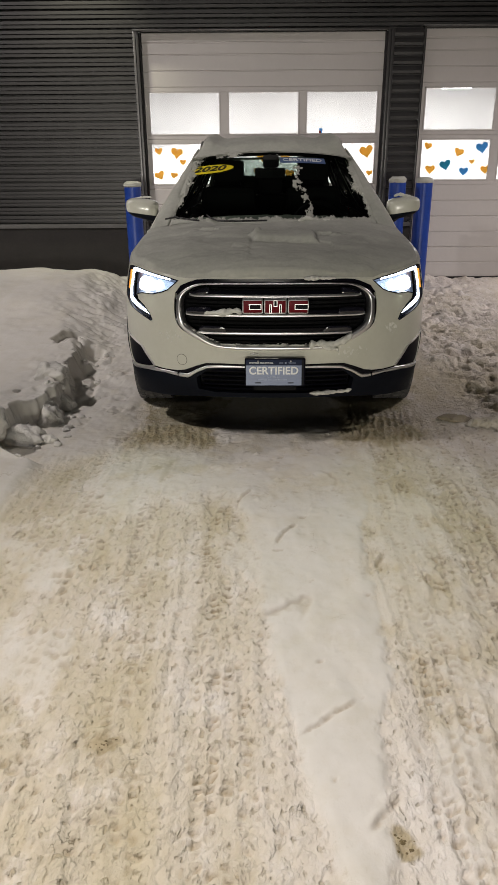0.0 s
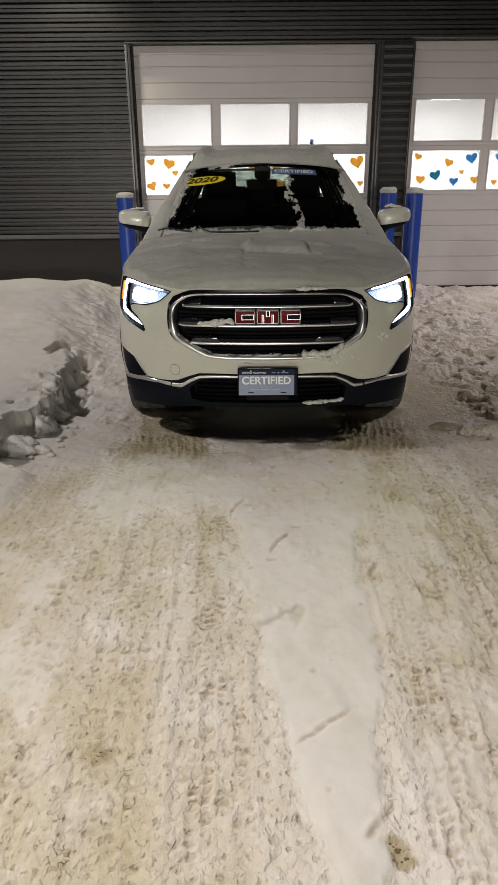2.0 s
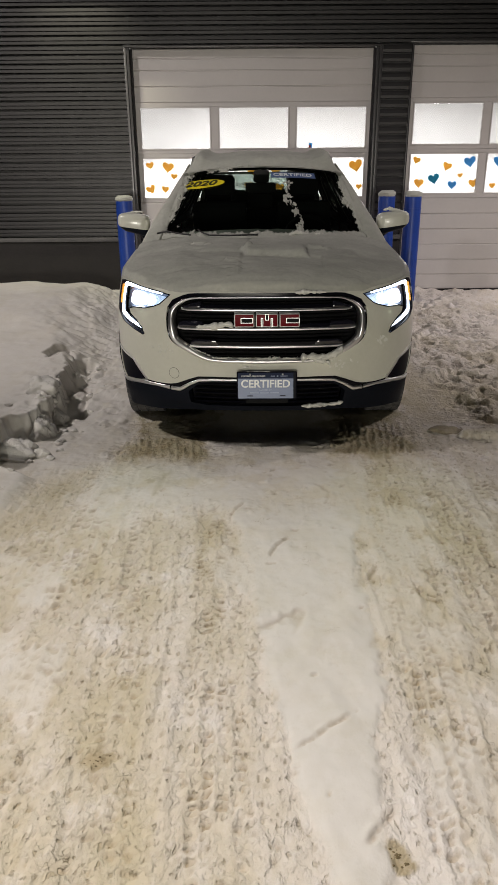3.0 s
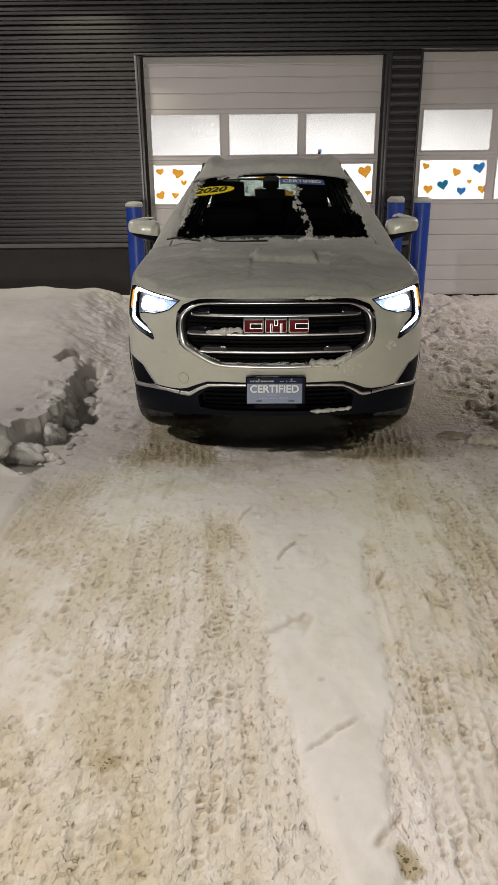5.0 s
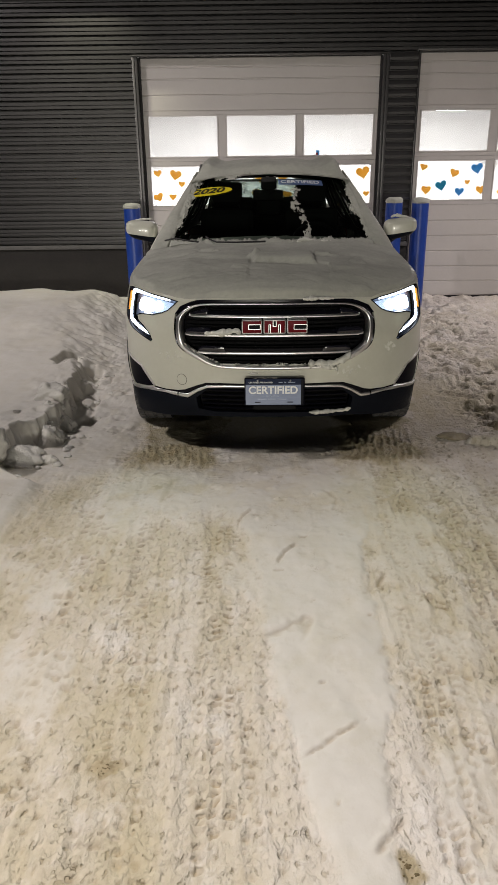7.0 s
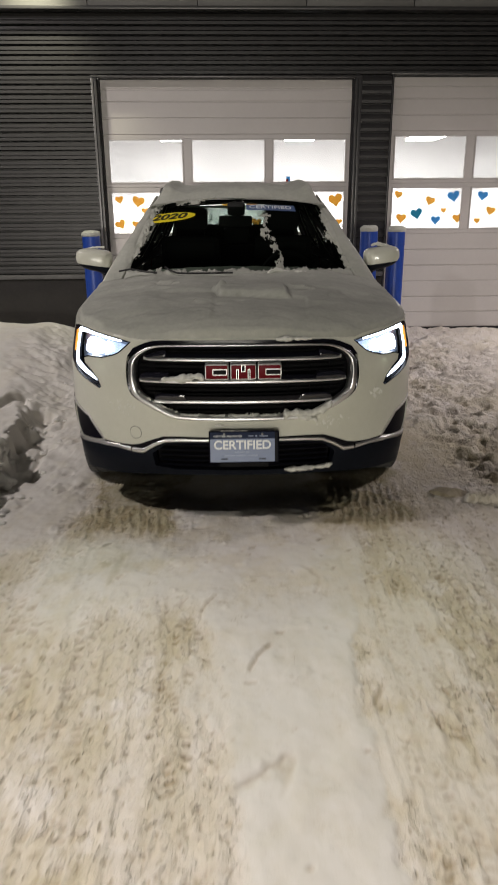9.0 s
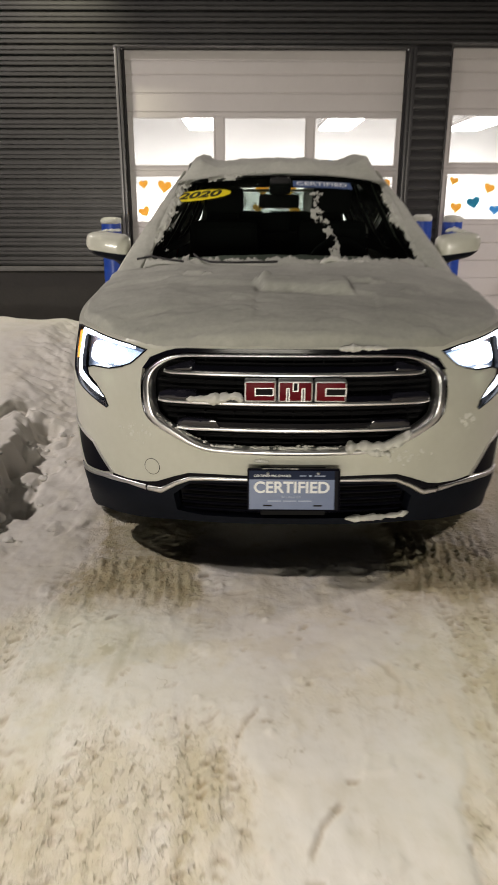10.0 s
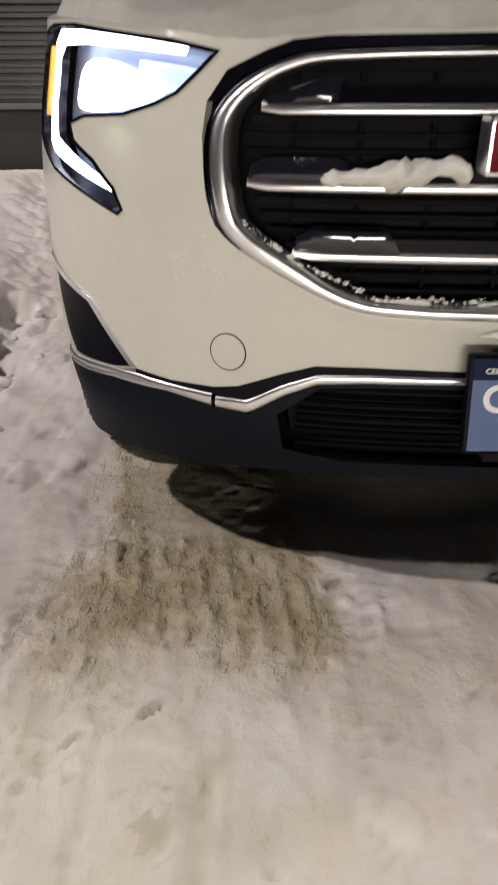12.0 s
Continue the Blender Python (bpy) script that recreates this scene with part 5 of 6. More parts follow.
# head lamps
for side in (1, -1):
    flip = (lambda q: q) if side > 0 else mirror
    hl = patch("headlight", flip(HEAD), [], M_LENS, car, W, -.002, 0, 0.03, "lit projector headlight under a clear lens")
    patch("lamp_housing", flip(HEAD), [], M_HOUSING, hl, W, -.055, 0, 0.03)
    P2 = np.array(dense(HEAD, .02))
    tn = np.roll(P2, -1, 0) - np.roll(P2, 1, 0)
    nn = np.stack([tn[:, 1], -tn[:, 0]], 1) / np.linalg.norm(tn, axis=1)[:, None]
    if inside(P2[:1, 0] + nn[:1, 0] * .003, P2[:1, 1] + nn[:1, 1] * .003, HEAD)[0] == False:
        nn = -nn
    gasket_in = [tuple(p) for p in P2 + nn * .006]
    patch("lamp_gasket", flip(HEAD), [flip(gasket_in)], M_GLOSSBLK, hl, W, .002, 0.045, 0.02)
    drl = [(.632, .899), (.75, .915), (.90, .931), (.995, .936), (1.036, .918), (1.036, .82), (1.012, .748), (.88, .716), (.775, .690), (.768, .700), (.87, .733), (.975, .767), (1.000, .82), (1.003, .894), (.976, .912), (.88, .910), (.74, .898), (.638, .888)]
    patch("running_light", flip(drl), [], M_DRL, hl, W, -.012, 0.003, 0.02, "white glowing running light")
    bowl = rounded([(.765, .874), (.935, .897), (.955, .822), (.91, .808), (.80, .811), (.755, .835)], 2)
    patch("projector", flip(bowl), [], M_BEAM, hl, W, -.032, 0.01, 0.02, "glaring low beam")
    inner = [(.615, .868), (.68, .877), (.76, .885), (.765, .812), (.70, .820), (.655, .836)]
    patch("reflector", flip(inner), [], M_GLOWREFL, hl, W, -.036, 0.01, 0.02, "reflector beside the low beam, its thrown-back light put in as glow")
    # small glowing lens added to brighten the inner end of the lamp
    spot = [(.725 + .022 * math.cos(a), .850 + .020 * math.sin(a)) for a in np.linspace(0, 2 * math.pi, 16, endpoint=False)]
    patch("second_lens", flip(spot), [], M_DRL, hl, W, -.030, 0.006, 0.02)
    amber = [(1.056, .913), (1.083, .905), (1.079, .835), (1.060, .800), (1.052, .82)]
    patch("side_marker", flip(amber), [], M_AMBER, hl, W, -.007, 0.012, 0.02, "amber side marker lamp")
    fog = patch("bumper_vent", flip(FOG), [], M_VENT, car, W, -.005, 0, 0.04, "black corner vent in the bumper")
    edge = [(1.052, .553), (.848, .500), (.733, .395), (.745, .390), (.857, .493), (1.058, .541)]
    patch("vent_trim", flip(edge), [], M_CHROME, fog, W, .004, 0.03, 0.02)
    e = CAR @ W(side * .82, .852, .014)
    for aim, power, cone, blend in (((side * .62, -1.3, .0), 9, 84, 1.0), ((side * .50, -3.2, .0), 16, 64, 1.0)):
        lamp("headlight_beam", "SPOT", e, CAR @ Vector(aim), power, (0.84, 1.0, 0.74), 0.02, cone=cone, blend=blend)

# towing-eye cover
ring = [(-.5425 + .0325 * math.cos(a), .4525 + .0325 * math.sin(a)) for a in np.linspace(0, 2 * math.pi, 32, endpoint=False)]
ring_in = [(-.5425 + .0305 * math.cos(a), .4525 + .0305 * math.sin(a)) for a in np.linspace(0, 2 * math.pi, 32, endpoint=False)]
cover = patch("tow_cover", ring_in, [], M_PAINT, car, W, .0012, 0.004, 0.015)
patch("cover_gap", ring, [ring_in], M_CAVITY, cover, W, .0008, 0.002, 0.01)

# hood and fender tops
half_b = [(W(s, shoulder(s)), shoulder(s)) for s in np.arange(0, s_at(1.42), .03)]
BX, BY, BZ = np.array([p.x for p, _ in half_b]), np.array([p.y for p, _ in half_b]), np.array([z for _, z in half_b])
BY = np.maximum.accumulate(BY + np.arange(len(BY)) * 1e-6)


def top(x, y, off=0.0):
    """The hood and fender surface."""
    w, zb = np.interp(y, BY, BX), np.interp(y, BY, BZ)
    zc = np.interp(y, [.055, .09, .14, .25, .45, .7, 1.0, 1.42], [.910, .945, .972, 1.012, 1.048, 1.078, 1.103, 1.115])
    r = min(abs(x) / max(w, 1e-3), 1.0)
    crease = .006 * math.exp(-((abs(x) - .52) / .05) ** 2) * ss(.2, .5, y)
    return Vector((x, y, zb + (zc - zb) * (1 - r ** 2.8) + crease + off))


hood_out = [(a.x, a.y) for a, _ in half_b]
hood_out = hood_out[:-1] + [(hood_out[-1][0], 1.40), (.76, 1.40), (.725, 1.25), (.60, 1.18), (.40, 1.10), (.2, 1.065), (0, 1.055)]
patch("hood", both(hood_out), [], M_PAINT, car, top, 0, 0.004, 0.035)


# windscreen
def wind(u, v, off=0.0):
    x = u * (.715 + (.570 - .715) * v)
    y = 1.03 + .87 * v + u * u * (.19 - .06 * v)
    z = 1.10 + .47 * v - .02 * u * u + .035 * 4 * v * (1 - v) * (1 - .3 * u * u)
    return Vector((x, y - .47 * off, z + .88 * off))


def sheet(fn, us, vs, off=0.0):
    return np.array([[tuple(fn(u, v, off)) for v in vs] for u in us])


def skin(name, fn, us, vs, material, parent, off=0.0, label=""):
    P = sheet(fn, us, vs, off)
    return grid_mesh(name, P, np.ones((len(us) - 1, len(vs) - 1), bool), material, parent, label)


ws = skin("windscreen", wind, np.linspace(-1, 1, 25), np.linspace(0, 1, 13), M_WIND, car, 0, "wide windscreen with ragged snow round its edges")
skin("header_band", wind, np.linspace(-1, 1, 25), np.linspace(.955, 1.0, 3), M_GLOSSBLK, ws, -.004)
skin("cowl_band", wind, np.linspace(-1, 1, 25), np.linspace(0.0, .05, 3), M_GLOSSBLK, ws, -.004)


def flank(y, z, off=0.0):
    """The side of the upper body, for x above nought."""
    return Vector((.872 - .275 * max((z - 1.02) / .52, 0) ** 1.25 - .06 * ss(3.4, 4.5, y) + off, y, z))


def roof_z(x, y, off=0.0):
    zc = np.interp(y, [1.88, 2.1, 2.5, 2.9, 3.4, 3.9, 4.2], [1.568, 1.606, 1.638, 1.645, 1.635, 1.605, 1.570])
    return Vector((x, y, zc - .045 * (abs(x) / .6) ** 2.5 + off))


side_out = [(1.20, 1.03), (1.24, 1.075), (2.03, 1.535), (2.5, 1.572), (2.9, 1.58), (3.4, 1.572), (3.9, 1.545), (4.12, 1.51), (4.45, 1.12), (4.47, 1.05), (3.0, 1.035), (1.6, 1.02)]
holes = [[(1.62, 1.085), (2.50, 1.085), (2.50, 1.535), (2.12, 1.515)], [(2.57, 1.085), (3.42, 1.10), (3.42, 1.53), (2.57, 1.54)], [(3.50, 1.115), (4.12, 1.16), (3.92, 1.46), (3.50, 1.515)]]
for side in (1, -1):
    fn = (lambda y, z, off=0.0: flank(y, z, off)) if side > 0 else (lambda y, z, off=0.0: Vector((-flank(y, z, off).x, y, z)))
    patch("side_frame", side_out, [rounded(h, 1) for h in holes], M_PAINT, car, fn, 0, 0.010, 0.06)
    patch("side_lining", side_out, [rounded(h, 1) for h in holes], M_CABIN, car, fn, -.012, 0.02, 0.06)
    for h in holes:
        patch("side_window", rounded(h, 1), [], M_CARGLASS, car, fn, -.006, 0, 0.12, "dark side window")
    P = []
    for v in np.linspace(0, 1, 12):
        a, b = wind(side, v), fn(1.24 + .79 * v, 1.075 + .46 * v)
        row = []
        for k in np.linspace(0, 1, 6):
            p = a.lerp(b, k)
            p.z += .018 * math.sin(math.pi * k)
            p.y -= .012 * math.sin(math.pi * k)
            row.append(tuple(p))
        P.append(row)
    grid_mesh("pillar", np.array(P), np.ones((11, 5), bool), M_PAINT, car)
skin("roof", roof_z, np.linspace(-.60, .60, 17), np.linspace(1.89, 4.18, 25), M_PAINT, car)
for side in (1, -1):
    bm = bmesh.new()
    tube(bm, [roof_z(side * .56, y, .05 if 2.2 < y < 3.95 else .0) for y in (2.1, 2.2, 2.35, 2.8, 3.3, 3.8, 3.95, 4.05)], .014)
    part("roof_rail", bm, M_CHROME, car, smooth=True)


def tail(u, v, off=0.0):
    return Vector((u * (.70 - .12 * v), 4.50 - .36 * v - .05 * u * u, 1.09 + .44 * v))


skin("rear_window", tail, np.linspace(-.93, .93, 9), np.linspace(.10, .95, 6), M_REARGLASS, car)
for u0, u1, v0, v1 in ((-1, -.93, 0, 1), (.93, 1, 0, 1), (-.93, .93, 0, .10), (-.93, .93, .95, 1.0)):
    skin("tailgate_frame", tail, np.linspace(u0, u1, 7), np.linspace(v0, v1, 5), M_PAINT, car)
for side in (1, -1):
    q = [(s_at(4.18), .80), (s_at(4.40), .80), (S_END - .42, .84), (S_END - .42, .96), (s_at(4.40), 1.03), (s_at(4.12), 1.03)]
    patch("tail_light", q if side > 0 else mirror(q), [], M_TAIL, car, W, .008, 0.02, 0.04)
skin("tail_shelf", lambda u, v, off=0.0: Vector((u * (.86 - .06 * v), 4.40 + .15 * v, 1.06)), np.linspace(-1, 1, 9), np.linspace(-.6, 1, 3), M_PAINT, car)

# under-tray and wheels
bm = bmesh.new()
box(bm, -.80, .80, .45, 4.45, .21, .27)
box(bm, -.62, .62, .16, .45, .23, .28)
part("under_tray", bm, M_CAVITY, car)
bm = bmesh.new()
box(bm, -.84, .84, 1.42, 4.40, .27, .96)
part("cabin_tub", bm, M_CABIN, car)
skin("cowl_tray", lambda u, v, off=0.0: Vector((.74 * u, 1.02 + .20 * u * u + .45 * v, 1.07 - .03 * u * u)), np.linspace(-1, 1, 13), np.linspace(0, 1, 4), M_CAVITY, car)
bm = bmesh.new()
for side in (1, -1):
    box(bm, *sorted((side * .52, side * .60)), .35, 1.42, .28, .92)
box(bm, -.60, .60, .38, .44, .28, .86)
part("engine_bay", bm, M_CAVITY, car)


def wheel(x, y, side):
    th = part("wheel", bmesh.new(), M_RUBBER, car)
    bm = bmesh.new()
    m = pose(x, y, HUB_Z, 0, 90 * side, 0)
    prof = [(.235, -.11), (.30, -.118), (.335, -.112), (.350, -.098), (.3515, -.05), (.3520, 0), (.3515, .05), (.350, .098), (.335, .112), (.30, .118), (.235, .11)]
    lathe(bm, prof, m, 64)
    for k in range(64):
        a = 2 * math.pi * k / 64
        for w0 in (-.085, -.03, .03, .085):
            mm = m @ Matrix.Rotation(a + w0 * 4, 4, "Z") @ Matrix.Translation((.352, 0, w0))
            bmesh.ops.create_cube(bm, size=1, matrix=mm @ Matrix.Diagonal((.012, .022, .040, 1)))
    bm.to_mesh(th.data)
    bm.free()
    bm = bmesh.new()
    lathe(bm, [(.245, -.10), (.24, .0), (.19, .03), (.07, .07), (0, .075)], m, 40)
    part("rim", bm, M_DCHROME, th, smooth=True)
    for k in range(5):
        bm = bmesh.new()
        mm = m @ Matrix.Rotation(2 * math.pi * k / 5, 4, "Z")
        tube(bm, [mm @ Vector(p) for p in ((.05, 0, .095), (.14, 0, .10), (.235, .0, .105))], .024, 8)
        part("spoke", bm, M_RIM, th, smooth=True)


for y in (AX_F, AX_R):
    for side in (1, -1):
        wheel(side * .79, y, side)

# mirrors
for side in (1, -1):
    th = part("mirror", bmesh.new(), M_PAINT, car, "white door mirror with a black underside")
    for name, lo, hi, material in (("shell", -.35, 1.1, M_PAINT), ("base", -1.1, -.35, M_PLASTIC)):
        bm = bmesh.new()
        bmesh.ops.create_uvsphere(bm, u_segments=28, v_segments=20, radius=1)
        for v in bm.verts:
            x, y, z = v.co
            f = lambda q, e: math.copysign(abs(q) ** e, q)
            v.co = Vector((.112 * f(x, .50), .080 * f(y, .70), .066 * f(z, .55) * (1 - .28 * x) + .010 * x * (1 if z > 0 else 1.6)))
        bm.verts.ensure_lookup_table()
        cut = -.030
        bmesh.ops.bisect_plane(bm, geom=bm.verts[:] + bm.edges[:] + bm.faces[:], plane_co=(0, 0, cut), plane_no=(0, 0, 1), clear_inner=name == "shell", clear_outer=name == "base")
        mm = Matrix.Translation((side * .950, 1.53, 1.188)) @ Matrix.Diagonal((side * 1.05, 1.05, 1.05, 1)) @ Matrix.Rotation(radians(-8), 4, "Y")
        for v in bm.verts:
            v.co = mm @ v.co
        bmesh.ops.recalc_face_normals(bm, faces=bm.faces[:])
        if name == "shell":
            for f_ in bm.faces:
                f_.smooth = True
            bm.to_mesh(th.data)
            bm.free()
        else:
            part("mirror_base", bm, material, th, smooth=True)
    bm = bmesh.new()
    tube(bm, [(side * .86, 1.62, 1.05), (side * .87, 1.60, 1.09), (side * .91, 1.56, 1.13)], .030, 10)
    part("mirror_arm", bm, M_PLASTIC, th, smooth=True)

# wipers
for pts in ([(-.45, 1.12, 1.170), (-.42, 1.09, 1.152), (-.37, 1.055, 1.137), (-.25, 1.03, 1.136), (-.04, 1.00, 1.142)], [(-.74, 1.19, 1.14), (-.66, 1.17, 1.155), (-.56, 1.13, 1.140), (-.50, 1.11, 1.135)]):
    bm = bmesh.new()
    tube(bm, pts, .0055, 8)
    part("wiper", bm, M_BLACK, car, smooth=True)

# cabin
for x in (-.36, .36):
    seat = part("seat", bmesh.new(), M_CABIN, car)
    bm = bmesh.new()
    box(bm, x - .25, x + .25, 1.95, 2.45, .60, .80, .05)
    box(bm, x - .23, x + .23, 2.42, 2.56, .78, 1.30, .05)
    bm.to_mesh(seat.data)
    bm.free()
    box_part("headrest", x - .13, x + .13, 2.50, 2.60, 1.34, 1.51, M_CABIN, seat, .04)
rear_seat = box_part("rear_seat", -.62, .62, 3.25, 3.42, .70, 1.20, M_CABIN, car, .05)
for x in (-.40, 0, .40):
    box_part("headrest", x - .12, x + .12, 3.30, 3.40, 1.20, 1.34, M_CABIN, rear_seat, .035)
box_part("dashboard", -.70, .70, 1.44, 1.80, .85, 1.09, M_CABIN, car, .05)
bm = bmesh.new()
ringp = [Vector((.36 + .19 * math.cos(a), 1.92 + .06 * math.sin(a), 1.02 + .18 * math.sin(a))) for a in np.linspace(0, 2 * math.pi, 28)]
tube(bm, ringp, .016, 8)
part("steering_wheel", bm, M_CABIN, car, smooth=True)
box_part("rear_view_mirror", -.13, .10, 1.80, 1.84, 1.38, 1.455, M_CABIN, car, .015)
box_part("sensor_pod", -.07, .05, 1.76, 1.86, 1.455, 1.545, M_CABIN, car, .02)
skin("headliner", roof_z, np.linspace(-.60, .60, 9), np.linspace(1.92, 4.15, 9), M_CABIN, car, -.03)


def text_mesh(name, body, size, m, material, parent=None, bold=0.0, width=None, shear=0.0, extrude=0.0008):
    cu = bpy.data.curves.new(name, "FONT")
    cu.body, cu.size, cu.align_x, cu.align_y, cu.offset, cu.extrude, cu.shear = body, size, "CENTER", "CENTER", bold, extrude, shear
    tmp = bpy.data.objects.new(name, cu)
    scene.collection.objects.link(tmp)
    bpy.context.view_layer.update()
    me = bpy.data.meshes.new_from_object(tmp.evaluated_get(bpy.context.evaluated_depsgraph_get()))
    bpy.data.objects.remove(tmp)
    if width:
        xs = [v.co.x for v in me.vertices]
        k = width / (max(xs) - min(xs))
        for v in me.vertices:
            v.co.x *= k
    me.materials.clear()
    me.materials.append(material)
    ob = new(name, me)
    if parent is not None:
        ob.parent = parent
    ob.matrix_basis = m
    return ob


# show plate on the bumper; it leans a little
PL = Matrix.Translation((0, -.052, .411)) @ Matrix.Rotation(radians(-9), 4, "X") @ Matrix.Diagonal((1, 1, .95, 1))
plate = part("front_plate", bmesh.new(), M_VENT, car, "blue dealer show plate lettered in white in a dark frame")
bm = bmesh.new()
box(bm, -.170, .170, -.006, .016, -.084, .084, .008)
bm.to_mesh(plate.data)
bm.free()
plate.matrix_basis = PL
box_part("plate_face", -.163, .148, -.0075, -.002, -.076, .042, M_PLATE, plate)
box_part("plate_header", -.163, .148, -.0075, -.002, .042, .076, M_NAVY, plate)
F_ = lambda x, z, y=-.0078: pose(x, y, z, 90, 0, 0)
text_mesh("plate_text", "CERTIFIED", .062, F_(-.008, .009), M_INK, plate, .0016, .275)
text_mesh("plate_text", "BACKED BY", .013, F_(-.010, -.0265), M_PALEINK, plate, .0002, .072)
text_mesh("plate_text", "CERTIFIED PRE-OWNED", .012, F_(-.078, .056), M_INK, plate, .0002, .135)
for x0, x1, z0, z1 in ((-.095, -.045, -.046, -.040), (-.039, .010, -.046, -.040), (.016, .066, -.046, -.040), (.022, .045, .0545, .0585), (.055, .064, .053, .060), (.075, .115, .0545, .0585)):
    box_part("plate_bar", x0, x1, -.0082, -.007, z0, z1, M_PALEINK, plate)
for x in (-.095, .088):
    box_part("plate_slot", x - .016, x + .016, -.0082, -.007, -.064, -.058, M_CAVITY, plate, .0005)
    bm = bmesh.new()
    lathe(bm, [(.006, 0), (.006, .004), (.003, .006), (0, .006)], Matrix.Translation((x, -.0075, .067)) @ Matrix.Rotation(radians(90), 4, "X"), 12)
    part("plate_screw", bm, M_RIM, plate, smooth=True)
box_part("plate_bracket", -.12, .12, -.03, .03, .30, .48, M_CAVITY, car)


def lay_text(ob, u0, v0, off, tilt=0.0):
    """Lay flat lettering on the curved windscreen about (u0, v0)."""
    ca, sa = math.cos(radians(tilt)), math.sin(radians(tilt))
    for v in ob.data.vertices:
        x, y = v.co.x * ca - v.co.y * sa, v.co.x * sa + v.co.y * ca
        hw = .715 - .145 * (v0 + y / .99)
        v.co = wind(u0 + x / hw, v0 + y / .99, off + v.co.z)


YU, YV = -.765, .705
oval = [(YU + .300 * math.cos(a), YV + .066 * math.sin(a) + .012 * math.cos(a)) for a in np.linspace(0, 2 * math.pi, 44, endpoint=False)]
year = patch("year_sticker", oval, [], M_YELLOW, ws, wind, .006, .002, .03, "yellow oval sticker with black numerals")
lay_text(text_mesh("year_text", "2020", .105, Matrix(), M_BLACK, year, .003, .25, .25), YU, YV, .0075, 3)
banner = skin("banner_sticker", wind, np.linspace(.10, .66, 15), np.linspace(.775, .868, 4), M_PLATE, ws, .004, "blue windscreen banner with white letters")
lay_text(text_mesh("banner_text", "CERTIFIED", .066, Matrix(), M_INK, banner, .0012, .29), .375, .824, .0055)

# ---- snow lying on the car ----


def settle(ob, label):
    ob.matrix_world = CAR
    return tagged(ob, label, "snow")


xs, ys = np.arange(-.92, .921, .009), np.concatenate([np.arange(.05, .30, .005), np.arange(.30, 1.40, .012)])
GXs, GYs = np.meshgrid(xs, ys, indexing="ij")
Wb = np.interp(GYs, BY, BX)
fromedge = np.minimum(Wb - np.abs(GXs), (GYs - np.interp(np.abs(GXs), BX[BY < .6], BY[BY < .6])))
th_ = .008 + .010 * fbm(GXs * 1.8, GYs * 2.0, 201, 3) + .006 * sstep(.44, .66, fbm(GXs * 3.1 + 4, GYs * 4.0, 205, 3)) + .003 * sstep(.48, .58, fbm(GXs * 6, GYs * 9, 206, 3))
th_ = th_ + .020 * sstep(.95, 1.12, GYs) * (1 - .4 * sstep(.5, .7, np.abs(GXs)))
# a slab left standing across the middle, and the hollow that was wiped out before it
bend = .10 * (fbm(GXs * 5, GYs * 5, 208, 4, .6) - .5)
slab = sstep(.0, .03, .19 - np.abs(GXs - .07 + bend)) * sstep(.485, .515, GYs + .20 * GXs + bend) * sstep(.84, .60, GYs + bend)
wiped = sstep(.0, .02, .25 - np.abs(GXs - .10 + .5 * bend)) * sstep(.16, .26, GYs + bend) * sstep(.57, .50, GYs + .20 * GXs + bend)
th_ = th_ * (1 - .55 * wiped) + slab * (.026 + .014 * fbm(GXs * 6, GYs * 6, 209, 2))
for hx, hy, hr, hh in ((-.42, .88, .05, .016), (-.36, .84, .03, .012), (.30, .70, .06, .020), (.38, .66, .04, .014), (-.12, .62, .035, .018), (.52, .52, .05, .010), (-.20, .40, .05, .010)):
    th_ = th_ + hh * sstep(1.1, .55, np.hypot(GXs - hx, 1.2 * (GYs - hy)) / hr + .9 * (fbm(GXs * 22, GYs * 22, 202, 3) - .5))
th_ = th_ + .008 * sstep(.44, .60, fbm(GXs * 2.3 + .8 * GYs, GYs * 5.5, 203, 4)) + .006 * (fbm(GXs * 14, GYs * 18, 204, 4, .6) - .5)
th_ = th_ + .007 * sstep(.62, .78, np.abs(GXs)) * fbm(GXs * 9, GYs * 9, 207, 2)
rag = .014 * (fbm(GXs * 9, GYs * 9, 211, 3) - .35)
th_ = (th_ + .003) * sstep(.002, .022, fromedge - np.clip(rag, 0, 1) - .010 * sstep(.62, .74, np.abs(GXs))) - .006
base = np.array([[tuple(top(x, y)) for y in ys] for x in xs])
base[..., 2] += th_
keep = (fromedge - .006 * sstep(.62, .74, np.abs(GXs)))[:-1, :-1] > -.004
settle(grid_mesh("snow_layer", base, keep, M_SNOW), "thin crusted layer of snow on the hood")

us, vs = np.linspace(-1.0, 1.0, 340), np.linspace(-.06, 1.0, 200)
U, V = np.meshgrid(us, vs, indexing="ij")
half_w = .715 - .145 * V
ex = (1 - np.abs(U)) * half_w
ragged = .120 * fbm(U * 7, V * 7, 221, 5, .68) ** 2.2
den = np.maximum(ragged * 1.35 - ex, (.035 + .11 * fbm(U * 14, V * 6 + 5, 223, 4, .6)) - V * .98)
den = np.maximum(den, .030 * sstep(.52, .64, fbm(U * 6, V * 12, 227, 5, .65)) * sstep(.86, .97, V) * sstep(.12, -.05, U) * sstep(-.95, -.8, U) - .004)
col = (1.0 + .22 * np.sin(V * 19)) * np.exp(-((U - .31 - .05 * np.sin(V * 9)) / (.055 + .075 * V)) ** 2) * sstep(.80, .66, V) + .9 * np.exp(-((U - .03) / .09) ** 2 - ((V - .93) / .08) ** 2)
